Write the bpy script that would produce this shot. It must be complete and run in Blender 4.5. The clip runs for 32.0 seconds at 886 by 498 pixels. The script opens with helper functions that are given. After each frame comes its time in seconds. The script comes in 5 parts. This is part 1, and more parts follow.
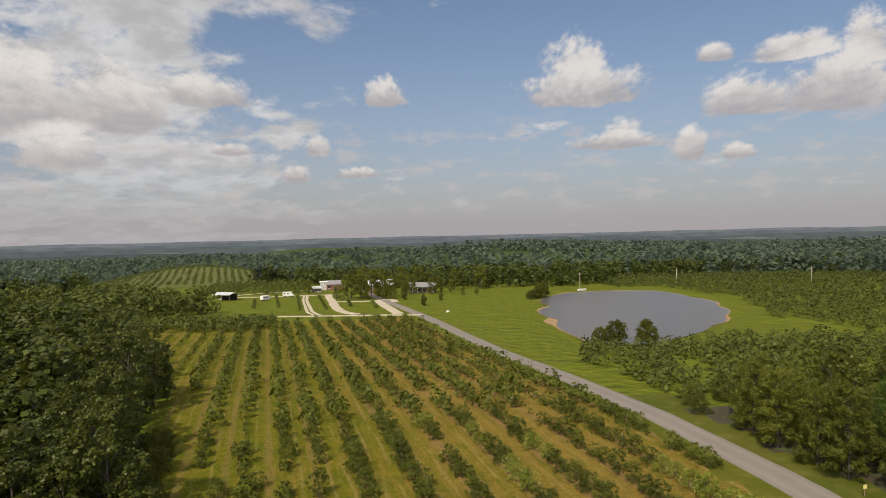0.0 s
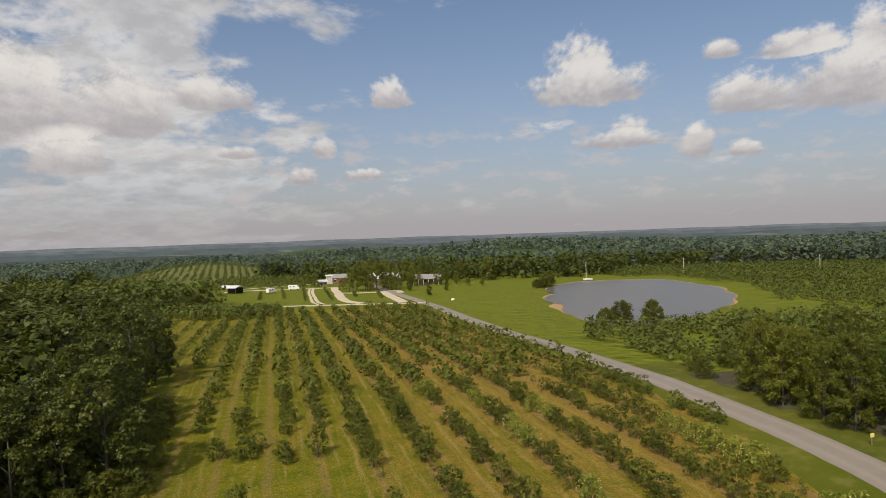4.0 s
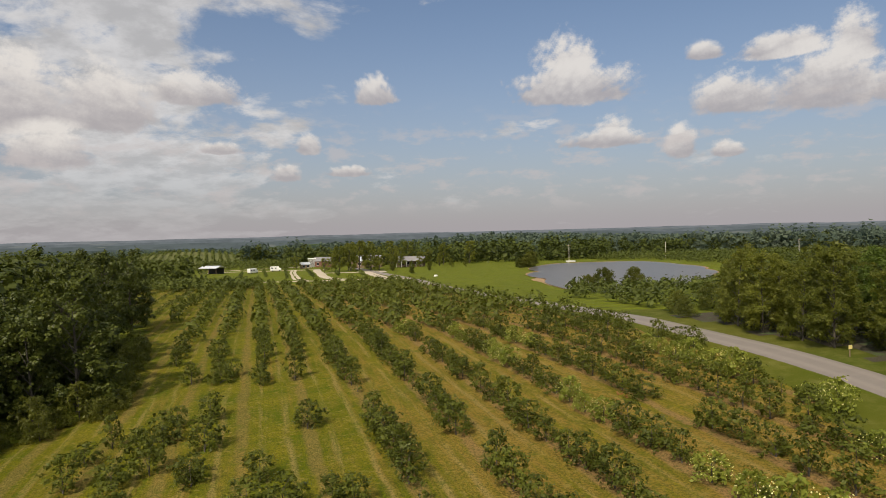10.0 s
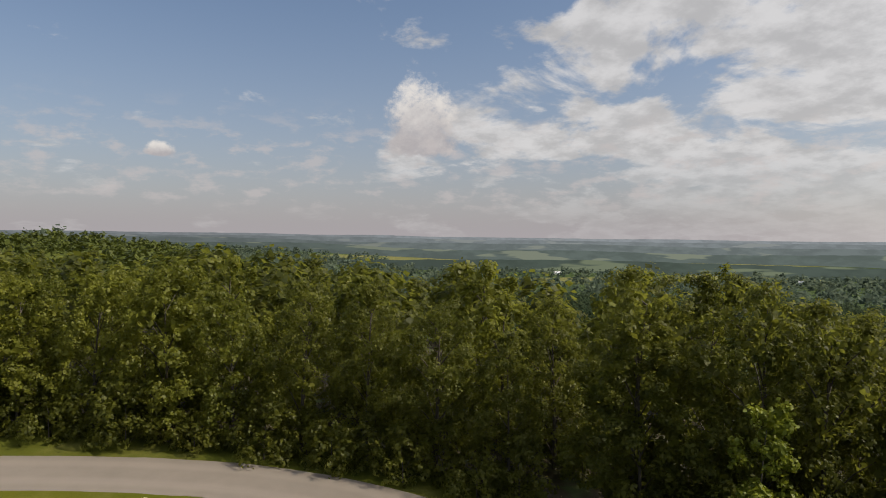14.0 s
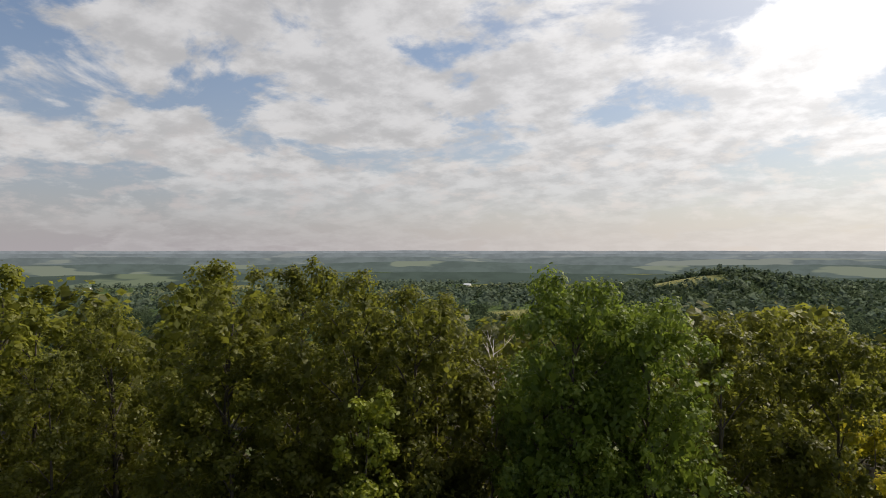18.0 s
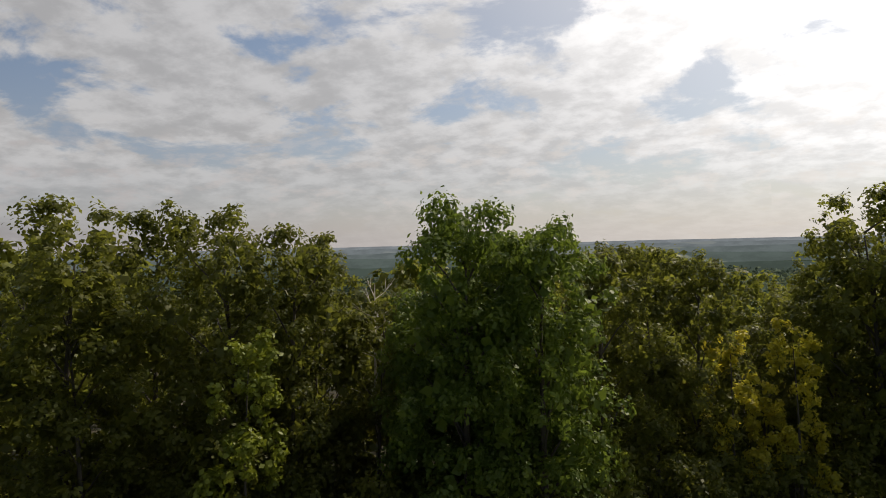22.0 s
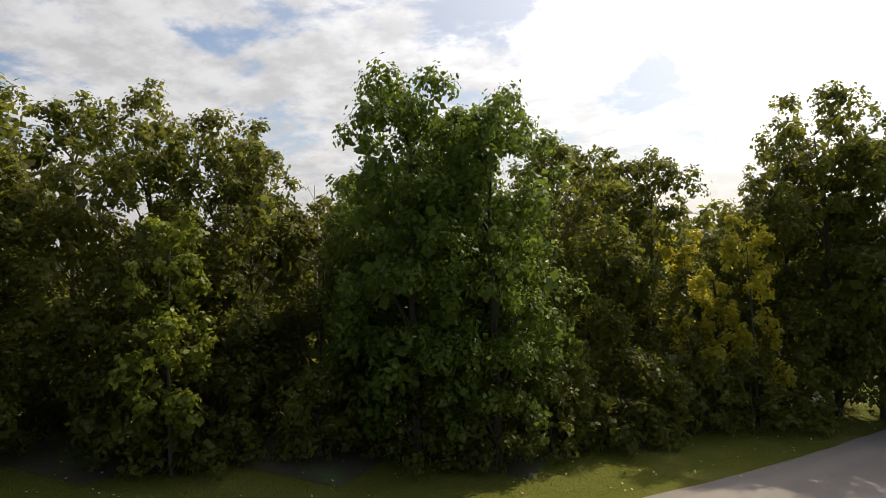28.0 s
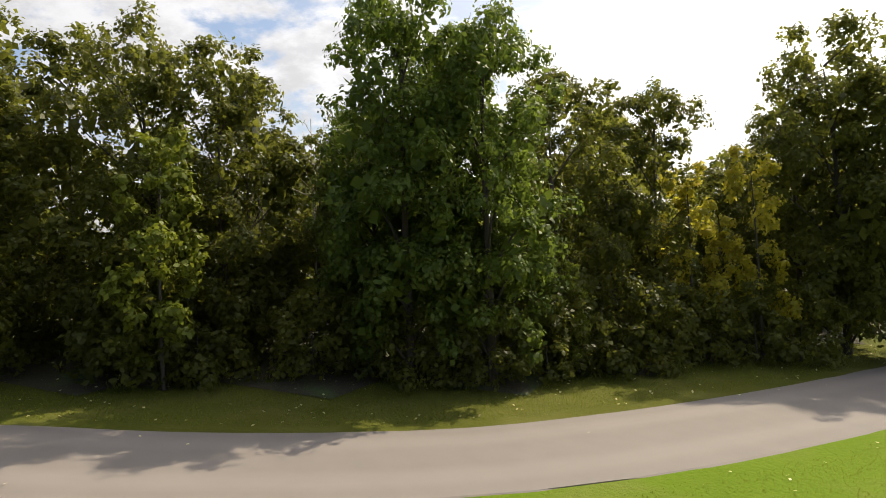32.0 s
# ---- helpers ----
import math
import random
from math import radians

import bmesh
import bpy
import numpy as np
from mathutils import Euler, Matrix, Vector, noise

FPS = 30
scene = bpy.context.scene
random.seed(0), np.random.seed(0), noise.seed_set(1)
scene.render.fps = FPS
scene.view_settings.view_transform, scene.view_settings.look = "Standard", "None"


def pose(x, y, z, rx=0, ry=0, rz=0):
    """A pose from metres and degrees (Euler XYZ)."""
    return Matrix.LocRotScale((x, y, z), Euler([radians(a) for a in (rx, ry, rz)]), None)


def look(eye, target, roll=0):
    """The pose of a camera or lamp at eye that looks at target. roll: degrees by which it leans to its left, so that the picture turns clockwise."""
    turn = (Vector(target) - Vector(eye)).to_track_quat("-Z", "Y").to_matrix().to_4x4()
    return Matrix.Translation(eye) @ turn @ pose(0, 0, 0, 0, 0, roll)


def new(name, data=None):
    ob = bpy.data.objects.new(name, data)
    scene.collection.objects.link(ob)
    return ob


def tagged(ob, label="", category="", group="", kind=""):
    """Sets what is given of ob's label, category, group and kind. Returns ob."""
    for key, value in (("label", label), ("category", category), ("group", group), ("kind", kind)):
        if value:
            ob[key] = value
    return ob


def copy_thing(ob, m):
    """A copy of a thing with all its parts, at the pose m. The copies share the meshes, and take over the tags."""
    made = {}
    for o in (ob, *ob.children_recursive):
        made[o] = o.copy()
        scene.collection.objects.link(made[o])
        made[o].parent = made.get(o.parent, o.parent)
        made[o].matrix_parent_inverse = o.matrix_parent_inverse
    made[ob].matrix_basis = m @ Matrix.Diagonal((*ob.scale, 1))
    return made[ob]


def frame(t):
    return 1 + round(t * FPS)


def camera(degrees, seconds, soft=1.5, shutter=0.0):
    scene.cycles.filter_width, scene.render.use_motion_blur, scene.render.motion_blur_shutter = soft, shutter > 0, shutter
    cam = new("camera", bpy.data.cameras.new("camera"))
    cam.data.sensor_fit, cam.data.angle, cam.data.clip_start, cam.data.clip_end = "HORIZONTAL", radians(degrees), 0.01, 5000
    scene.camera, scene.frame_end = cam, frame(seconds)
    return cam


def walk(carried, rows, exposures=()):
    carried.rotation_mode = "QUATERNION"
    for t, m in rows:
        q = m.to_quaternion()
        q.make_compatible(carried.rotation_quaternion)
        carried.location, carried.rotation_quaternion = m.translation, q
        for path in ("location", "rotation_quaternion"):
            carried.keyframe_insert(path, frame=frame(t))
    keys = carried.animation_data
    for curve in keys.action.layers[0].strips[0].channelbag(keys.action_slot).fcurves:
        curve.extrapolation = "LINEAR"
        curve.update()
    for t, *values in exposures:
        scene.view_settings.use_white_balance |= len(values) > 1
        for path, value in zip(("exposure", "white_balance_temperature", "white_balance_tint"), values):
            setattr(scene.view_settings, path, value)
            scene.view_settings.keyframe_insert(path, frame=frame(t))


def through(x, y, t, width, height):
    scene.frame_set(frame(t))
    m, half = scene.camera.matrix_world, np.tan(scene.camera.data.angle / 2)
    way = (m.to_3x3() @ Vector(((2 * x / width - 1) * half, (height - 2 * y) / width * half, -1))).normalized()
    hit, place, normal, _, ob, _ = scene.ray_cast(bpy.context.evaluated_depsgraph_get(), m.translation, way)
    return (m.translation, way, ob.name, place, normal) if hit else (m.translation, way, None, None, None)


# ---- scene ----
# Camera: seconds, place, yaw, pitch, lean
PATH = [
    (0.0, 0.00, -0.00, 24.98, 0.00, -1.32, 1.32),
    (0.5, 0.17, -0.02, 24.50, 0.15, -1.31, 1.47),
    (1.0, 0.30, -0.02, 24.02, 0.19, -1.31, 1.66),
    (1.5, 0.39, 0.02, 23.52, 0.24, -1.29, 1.82),
    (2.0, 0.48, 0.09, 23.01, 0.38, -1.27, 1.96),
    (2.5, 0.55, 0.18, 22.47, 0.49, -1.23, 2.08),
    (4.5, 0.78, 0.67, 19.97, 0.63, -1.28, 1.87),
    (5.0, 0.78, 0.75, 19.32, -0.86, -1.35, 1.91),
    (5.5, 0.77, 0.83, 18.65, -1.30, -1.38, 1.92),
    (6.0, 0.78, 0.92, 18.00, -1.07, -1.38, 1.83),
    (6.5, 0.81, 0.97, 17.36, -0.03, -1.37, 1.74),
    (7.0, 0.83, 0.99, 16.70, -0.10, -1.41, 1.72),
    (7.5, 0.83, 1.00, 16.05, -0.41, -1.40, 1.76),
    (8.0, 0.85, 1.01, 15.41, -0.11, -1.41, 1.69),
    (8.5, 0.87, 1.03, 14.79, -0.14, -1.43, 1.61),
    (9.0, 0.88, 1.06, 14.20, -0.28, -1.45, 1.53),
    (9.5, 0.89, 1.09, 13.69, -0.50, -1.52, 1.47),
    (10.0, 0.87, 1.14, 13.30, -0.78, -1.50, 1.49),
    (10.5, 0.87, 1.19, 12.99, -0.79, -1.45, 1.51),
    (11.0, 0.95, 1.24, 12.65, -1.76, -1.44, 1.53),
    (11.5, 1.17, 1.28, 12.26, -2.99, -1.45, 1.49),
    (12.0, 1.47, 1.30, 11.84, -3.24, -1.40, 1.46),
    (12.5, 1.84, 1.27, 11.42, -3.51, -1.41, 1.24),
    (12.8, 2.10, 1.24, 11.21, -6.48, -1.53, 0.82),
    (13.0, 2.28, 1.23, 11.09, -20.60, -1.59, 0.49),
    (13.3, 2.53, 1.24, 10.99, -44.20, -1.58, 0.00),
    (13.5, 2.69, 1.27, 10.98, -65.60, -1.48, -0.32),
    (13.7, 2.69, 1.28, 10.98, -83.00, -1.40, -0.50),
    (14.0, 2.69, 1.28, 10.98, -100.00, -1.25, -0.65),
    (14.5, 2.69, 1.28, 10.98, -107.50, -1.10, -0.80),
    (15.0, 2.69, 1.28, 10.98, -110.00, -0.95, -0.90),
    (15.5, 2.69, 1.30, 10.99, -110.38, -0.85, -0.97),
    (16.0, 3.52, 1.16, 10.92, -112.81, -0.83, -0.85),
    (16.5, 4.46, 0.98, 10.85, -130.71, -0.44, -0.71),
    (17.0, 5.34, 0.91, 10.76, -137.91, -0.20, -0.45),
    (17.5, 5.96, 0.92, 10.55, -138.57, 0.02, -0.26),
    (18.0, 6.39, 1.02, 10.19, -139.04, -0.01, -0.01),
    (18.5, 6.66, 1.16, 9.87, -140.91, -0.17, 0.25),
    (19.0, 6.92, 1.23, 9.76, -149.77, -0.20, 0.57),
    (19.5, 7.15, 1.21, 9.75, -150.33, -0.21, 0.89),
    (20.0, 7.39, 1.10, 9.77, -150.73, -0.20, 1.13),
    (20.5, 7.62, 1.03, 9.64, -151.24, -0.25, 1.20),
    (21.0, 7.86, 0.95, 9.23, -151.88, -0.46, 1.26),
    (21.5, 8.07, 0.89, 8.65, -152.46, -0.55, 1.35),
    (22.0, 8.22, 0.89, 8.05, -152.94, -0.49, 1.38),
    (22.5, 8.28, 0.95, 7.46, -153.30, -0.40, 1.46),
    (23.0, 8.24, 1.01, 6.92, -155.61, -0.41, 1.54),
    (23.5, 8.18, 1.00, 6.54, -156.47, -0.48, 1.62),
    (24.0, 8.15, 0.84, 6.42, -155.88, -0.44, 1.73),
    (24.5, 8.20, 0.58, 6.34, -155.90, -0.41, 1.86),
    (25.0, 8.28, 0.32, 6.15, -156.31, -0.50, 1.90),
    (25.5, 8.37, 0.11, 5.91, -156.52, -0.58, 1.94),
    (27.5, 8.54, -0.25, 4.89, -157.21, -1.04, 2.17),
    (28.0, 8.50, -0.32, 4.60, -156.83, -1.06, 2.20),
    (28.5, 8.43, -0.41, 4.31, -156.60, -1.06, 2.23),
    (29.0, 8.33, -0.49, 4.01, -155.87, -1.06, 2.30),
    (29.5, 8.23, -0.50, 3.69, -155.86, -1.03, 2.35),
    (30.0, 8.15, -0.43, 3.38, -155.94, -1.06, 2.41),
    (30.5, 8.10, -0.42, 3.11, -156.09, -1.15, 2.47),
    (31.0, 8.05, -0.51, 2.90, -156.42, -1.31, 2.44),
    (31.5, 8.00, -0.59, 2.72, -157.43, -1.62, 2.38),
    (32.0, 7.97, -0.72, 2.63, -155.21, -2.02, 2.59),
]
cam = camera(69.0, 32.0, soft=0.85)
walk(cam, [(t, pose(x, y, z, 90 + p, r, w)) for t, x, y, z, w, p, r in PATH],
     exposures=[(0.0, -0.08), (13.4, -0.08), (16.0, 0.15), (17.5, 0.1), (19.0, -0.35), (24.0, -0.26), (28.0, 0.15), (30.0, 0.42), (32.0, 0.48)])

# ---- sky and sun ----
SUN_AZ, SUN_EL = 204.0, 45.0      # degrees clockwise from +y, and above the horizon
SUN_DIR = Vector((math.sin(radians(SUN_AZ)) * math.cos(radians(SUN_EL)),
                  math.cos(radians(SUN_AZ)) * math.cos(radians(SUN_EL)), math.sin(radians(SUN_EL))))
lamp = bpy.data.lights.new("sun", "SUN")
lamp.energy, lamp.angle, lamp.color = 4.2, radians(0.53), (1.0, 0.88, 0.67)
sun = new("sun", lamp)
sun.matrix_basis = look(SUN_DIR * 300, (0, 0, 0))


class Graph:
    """Short ways to write node trees."""

    def __init__(self, tree):
        self.tree = tree
        tree.nodes.clear()

    def node(self, kind, **sockets):
        n = self.tree.nodes.new(kind)
        for key, value in sockets.items():
            self.put(n.inputs[key.replace("_", " ")], value)
        return n

    def put(self, socket, value):
        if isinstance(value, bpy.types.NodeSocket):
            self.tree.links.new(value, socket)
        else:
            socket.default_value = value

    def math(self, op, a, b=0.0, c=0.0, clamp=False):
        n = self.tree.nodes.new("ShaderNodeMath")
        n.operation, n.use_clamp = op, clamp
        for s, v in zip(n.inputs, (a, b, c)):
            self.put(s, v)
        return n.outputs[0]

    def vmath(self, op, a, b=(0, 0, 0)):
        n = self.tree.nodes.new("ShaderNodeVectorMath")
        n.operation = op
        self.put(n.inputs[0], a)
        self.put(n.inputs[1], b)
        return n.outputs["Value"] if op in ("DOT_PRODUCT", "LENGTH", "DISTANCE") else n.outputs[0]

    def step(self, x, lo, hi, a=0.0, b=1.0):
        n = self.tree.nodes.new("ShaderNodeMapRange")
        n.interpolation_type = "SMOOTHSTEP"
        for s, v in zip(n.inputs, (x, lo, hi, a, b)):
            self.put(s, v)
        return n.outputs[0]

    def mix(self, f, a, b, blend="MIX"):
        n = self.tree.nodes.new("ShaderNodeMix")
        n.data_type, n.blend_type = "RGBA", blend
        self.put(n.inputs[0], f)
        self.put(n.inputs[6], a if isinstance(a, bpy.types.NodeSocket) else (*a, 1))
        self.put(n.inputs[7], b if isinstance(b, bpy.types.NodeSocket) else (*b, 1))
        return n.outputs[2]

    def noise(self, vec, scale, detail=4.0, rough=0.55, distortion=0.0):
        n = self.tree.nodes.new("ShaderNodeTexNoise")
        if vec is not None:
            self.put(n.inputs["Vector"], vec)
        n.inputs["Scale"].default_value, n.inputs["Detail"].default_value = scale, detail
        n.inputs["Roughness"].default_value, n.inputs["Distortion"].default_value = rough, distortion
        return n.outputs[0]

    def xyz(self, x=0.0, y=0.0, z=0.0):
        n = self.tree.nodes.new("ShaderNodeCombineXYZ")
        for s, v in zip(n.inputs, (x, y, z)):
            self.put(s, v)
        return n.outputs[0]


# Cumulus: azimuth, height of the flat base, half width, height of the top over the base, all in degrees
CUMULUS = [
    (12.4, 11.3, 5.7, 3.0), (11.9, 11.7, 3.5, 5.0), (15.0, 7.2, 4.2, 1.3), (15.7, 7.4, 1.8, 2.2), (21.2, 6.2, 1.4, 2.6),
    (24.6, 5.8, 1.5, 1.1), (25.2, 9.5, 3.4, 2.9), (31.4, 9.4, 4.2, 4.2), (33.4, 12.4, 1.9, 3.2), (29.0, 13.1, 3.6, 1.8),
    (36.5, 9.2, 2.4, 3.2), (23.0, 13.6, 1.6, 1.2), (-4.9, 11.6, 1.9, 2.2), (-10.8, 7.4, 1.1, 1.7),
    (-12.7, 5.0, 1.4, 1.4), (-7.4, 5.3, 2.2, 0.8), (-18.0, 7.2, 1.9, 0.9), (48.6, 8.6, 1.8, 2.0), (53.6, 9.4, 2.2, 1.8),
    (76.3, 6.4, 1.2, 1.0), (98.0, 8.0, 3.4, 6.0), (-34.0, 9.0, 6.5, 6.0), (-26.5, 9.4, 4.2, 4.8), (-20.0, 11.4, 4.6, 2.2), (-30.5, 6.2, 3.6, 2.6),
]


def build_world():
    world = bpy.data.worlds.new("sky")
    world.use_nodes = True
    scene.world = world
    g = Graph(world.node_tree)
    sky = g.node("ShaderNodeTexSky")
    sky.sky_type, sky.sun_disc = "NISHITA", False
    sky.sun_elevation, sky.sun_rotation = radians(SUN_EL), radians(SUN_AZ)
    sky.air_density, sky.dust_density, sky.ozone_density = 1.0, 1.2, 1.6
    way = g.node("ShaderNodeTexCoord").outputs["Generated"]
    sep = g.node("ShaderNodeSeparateXYZ", Vector=way)
    x, y, z = sep.outputs
    az = g.math("MULTIPLY", g.math("ARCTAN2", x, y), 180 / math.pi)
    el = g.math("MULTIPLY", g.math("ARCSINE", z), 180 / math.pi)
    toward = g.math("MAXIMUM", g.vmath("DOT_PRODUCT", way, tuple(SUN_DIR)), 0.0)
    glare = g.math("POWER", toward, 5.0)
    base = g.vmath("MULTIPLY", sky.outputs[0], (0.088, 0.098, 0.105))
    # haze that thickens towards the horizon
    haze_colour = g.mix(g.step(toward, 0.0, 0.75), (0.42, 0.385, 0.40), (0.80, 0.72, 0.65))
    haze = g.math("MULTIPLY", g.math("EXPONENT", g.math("MULTIPLY", g.math("MAXIMUM", el, 0.0), -0.10)), 0.95)
    haze = g.math("MAXIMUM", haze, g.step(toward, 0.25, 0.9, 0.0, 0.52))
    colour = g.mix(haze, base, haze_colour)
    # thin broken layer, seen on a plane overhead
    deck_at = g.math("ADD", g.math("MAXIMUM", z, 0.0), 0.27)
    flat = g.xyz(g.math("DIVIDE", x, deck_at), g.math("DIVIDE", y, deck_at), 0.0)
    sheet = g.noise(flat, 2.5, 10.0, 0.60, 0.25)
    wide = g.noise(flat, 1.2, 3.0, 0.5)
    turn = g.math("ABSOLUTE", g.math("SUBTRACT", g.math("FLOORED_MODULO", az, 360.0), 168.0))
    deck_side = g.step(turn, 84.0, 40.0)
    left_side = g.step(g.math("ABSOLUTE", g.math("ADD", az, 32.0)), 30.0, 8.0)
    cover = g.math("ADD", g.math("MULTIPLY", deck_side, 0.165), g.math("MULTIPLY", left_side, 0.155))
    density = g.math("ADD", g.math("ADD", g.math("MULTIPLY", sheet, 0.75), g.math("MULTIPLY", wide, 0.25)), cover)
    deck = g.step(density, 0.57, 0.655)
    deck = g.math("MULTIPLY", deck, g.step(el, 1.0, 8.0, 0.25, 1.0))
    lit = g.math("ADD", 0.64, g.math("MULTIPLY", glare, 2.0))
    shade = g.math("MULTIPLY", lit, g.step(g.noise(flat, 6.5, 6.0, 0.6), 0.35, 0.65, 0.80, 1.12))
    colour = g.mix(g.math("MULTIPLY", deck, 0.9), colour, g.vmath("MULTIPLY", g.xyz(shade, shade, shade), (1.0, 0.975, 0.965)))
    # heaps with flat bases
    plan = g.xyz(az, g.math("MULTIPLY", el, 1.15), 0.0)
    puff = g.math("SUBTRACT", g.noise(plan, 0.42, 8.0, 0.58), 0.5)
    fine = g.math("SUBTRACT", g.noise(plan, 1.7, 5.0, 0.6), 0.5)
    rough = g.math("ADD", g.math("MULTIPLY", puff, 1.15), g.math("MULTIPLY", fine, 0.60))
    heap = height = None
    for a, e, w, h in CUMULUS:
        u = g.math("DIVIDE", g.math("SUBTRACT", az, a), w)
        v = g.math("SUBTRACT", el, e)
        up = g.math("DIVIDE", v, h)
        down = g.math("DIVIDE", v, -0.22 * h - 0.12)
        vv = g.math("MAXIMUM", up, down)
        d = g.math("SUBTRACT", 1.0, g.math("SQRT", g.math("ADD", g.math("MULTIPLY", u, u), g.math("MULTIPLY", vv, vv))))
        top = g.math("ADD", up, 0.0)
        if heap is None:
            heap, height = d, g.math("MULTIPLY", top, g.step(d, -0.4, 0.2))
        else:
            height = g.math("MAXIMUM", height, g.math("MULTIPLY", top, g.step(d, -0.4, 0.2)))
            heap = g.math("MAXIMUM", heap, d)
    body = g.step(g.math("ADD", heap, rough), -0.08, 0.38)
    tone = g.step(g.math("ADD", height, g.math("MULTIPLY", rough, 0.8)), -0.15, 0.85)
    heap_colour = g.mix(tone, (0.44, 0.41, 0.42), (0.82, 0.77, 0.72))
    colour = g.mix(g.math("MULTIPLY", body, 0.90), colour, heap_colour)
    # a veil of small far clouds over the horizon
    veil_at = g.xyz(g.math("MULTIPLY", az, 0.32), g.math("MULTIPLY", el, 0.75), 4.0)
    veil = g.step(g.noise(veil_at, 1.0, 7.0, 0.6), 0.49, 0.66)
    veil = g.math("MULTIPLY", veil, g.math("MULTIPLY", g.step(el, 1.2, 3.4), g.step(el, 12.0, 6.5, 0.0, 0.55)))
    colour = g.mix(veil, colour, g.mix(g.step(toward, 0.1, 0.8), (0.58, 0.53, 0.52), (0.95, 0.88, 0.82)))
    # the bright air round the sun
    white = g.math("MULTIPLY", g.math("POWER", toward, 7.0), 1.2)
    colour = g.mix(1.0, colour, g.vmath("MULTIPLY", g.xyz(white, white, white), (1.0, 0.96, 0.90)), "ADD")
    # below the horizon the haze goes on
    colour = g.mix(g.step(el, 0.0, -3.0), colour, (0.10, 0.12, 0.10))
    back = g.node("ShaderNodeBackground", Color=colour, Strength=1.0)
    out = g.node("ShaderNodeOutputWorld")
    g.tree.links.new(back.outputs[0], out.inputs[0])


build_world()


# ---- materials ----
def material(name, build, **settings):
    m = bpy.data.materials.new(name)
    m.use_nodes = True
    g = Graph(m.node_tree)
    shader = build(g)
    out = g.node("ShaderNodeOutputMaterial")
    g.tree.links.new(shader, out.inputs[0])
    return m


def principled(g, colour, rough=0.8, bump=None, strength=0.3, distance=0.05, metal=0.0, spec=0.5):
    n = g.node("ShaderNodeBsdfPrincipled", Roughness=rough, Metallic=metal)
    n.inputs["Specular IOR Level"].default_value = spec
    g.put(n.inputs["Base Color"], colour if isinstance(colour, bpy.types.NodeSocket) else (*colour, 1))
    if bump is not None:
        b = g.node("ShaderNodeBump", Strength=strength, Distance=distance, Height=bump)
        g.tree.links.new(b.outputs[0], n.inputs["Normal"])
    return n.outputs[0]


def where(g):
    return g.node("ShaderNodeNewGeometry").outputs["Position"]


def leaf_material(name, dark, light, spread=0.35, shine=0.35, through=0.32):
    def build(g):
        each = g.node("ShaderNodeObjectInfo").outputs["Random"]
        island = g.node("ShaderNodeNewGeometry").outputs["Random Per Island"]
        broad = g.noise(where(g), 0.45, 2.0)
        f = g.math("ADD", g.math("MULTIPLY", each, spread), g.math("MULTIPLY", island, 0.45))
        f = g.math("ADD", f, g.math("MULTIPLY", g.math("SUBTRACT", broad, 0.35), 0.6), clamp=True)
        colour = g.mix(f, dark, light)
        solid = principled(g, colour, 0.48, spec=shine)
        clear = g.node("ShaderNodeBsdfTranslucent", Color=g.mix(0.5, colour, tuple(min(1, c * 1.7) for c in light)))
        m = g.node("ShaderNodeMixShader", Fac=through)
        g.tree.links.new(solid, m.inputs[1])
        g.tree.links.new(clear.outputs[0], m.inputs[2])
        return m.outputs[0]
    return material(name, build)


def hazy_leaf_build(g, dark=(0.044, 0.066, 0.038), light=(0.086, 0.112, 0.062)):
    """Woods far off: one soft tone with haze mixed into its colour, and little gloss."""
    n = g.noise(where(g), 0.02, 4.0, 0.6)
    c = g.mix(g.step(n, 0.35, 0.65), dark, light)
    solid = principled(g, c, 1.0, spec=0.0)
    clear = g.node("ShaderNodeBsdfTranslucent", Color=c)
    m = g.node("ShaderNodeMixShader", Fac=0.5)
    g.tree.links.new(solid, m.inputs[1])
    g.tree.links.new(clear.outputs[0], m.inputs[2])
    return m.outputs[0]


LEAF_WOOD = leaf_material("wood_leaf", (0.034, 0.045, 0.008), (0.165, 0.170, 0.024), shine=0.30, through=0.55)
# The wood leaf twice more: darkened for shade, then lightened for sunlight.
LEAF_SHADE_TONE = leaf_material("shade_tone_leaf", (0.024, 0.036, 0.007), (0.100, 0.114, 0.016), shine=0.25, through=0.30)
LEAF_SUN_TONE = leaf_material("sun_tone_leaf", (0.044, 0.058, 0.009), (0.205, 0.210, 0.028), shine=0.25, through=0.48)
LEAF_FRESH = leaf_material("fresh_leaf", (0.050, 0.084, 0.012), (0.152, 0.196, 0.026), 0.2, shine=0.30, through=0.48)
LEAF_BRIGHT = leaf_material("bright_leaf", (0.095, 0.125, 0.012), (0.245, 0.270, 0.028), 0.2, through=0.42)
LEAF_YELLOW = leaf_material("turning_leaf", (0.17, 0.18, 0.02), (0.56, 0.48, 0.04), 0.2, through=0.54)
LEAF_APPLE = leaf_material("apple_leaf", (0.036, 0.046, 0.007), (0.108, 0.120, 0.016), 0.5, shine=0.15, through=0.28)
LEAF_PALE = leaf_material("pale_apple_leaf", (0.090, 0.118, 0.012), (0.225, 0.240, 0.034), 0.3, shine=0.2)
LEAF_FAR = leaf_material("far_leaf", (0.030, 0.042, 0.009), (0.112, 0.128, 0.024), 0.4, 0.12, 0.2)
# Air haze is painted into both greens; the second is paler and bluer.
LEAF_HAZY = material("hazy_leaf", lambda g: hazy_leaf_build(g))
LEAF_HAZIER = material("hazier_leaf", lambda g: hazy_leaf_build(g, (0.085, 0.116, 0.088), (0.140, 0.172, 0.120)))
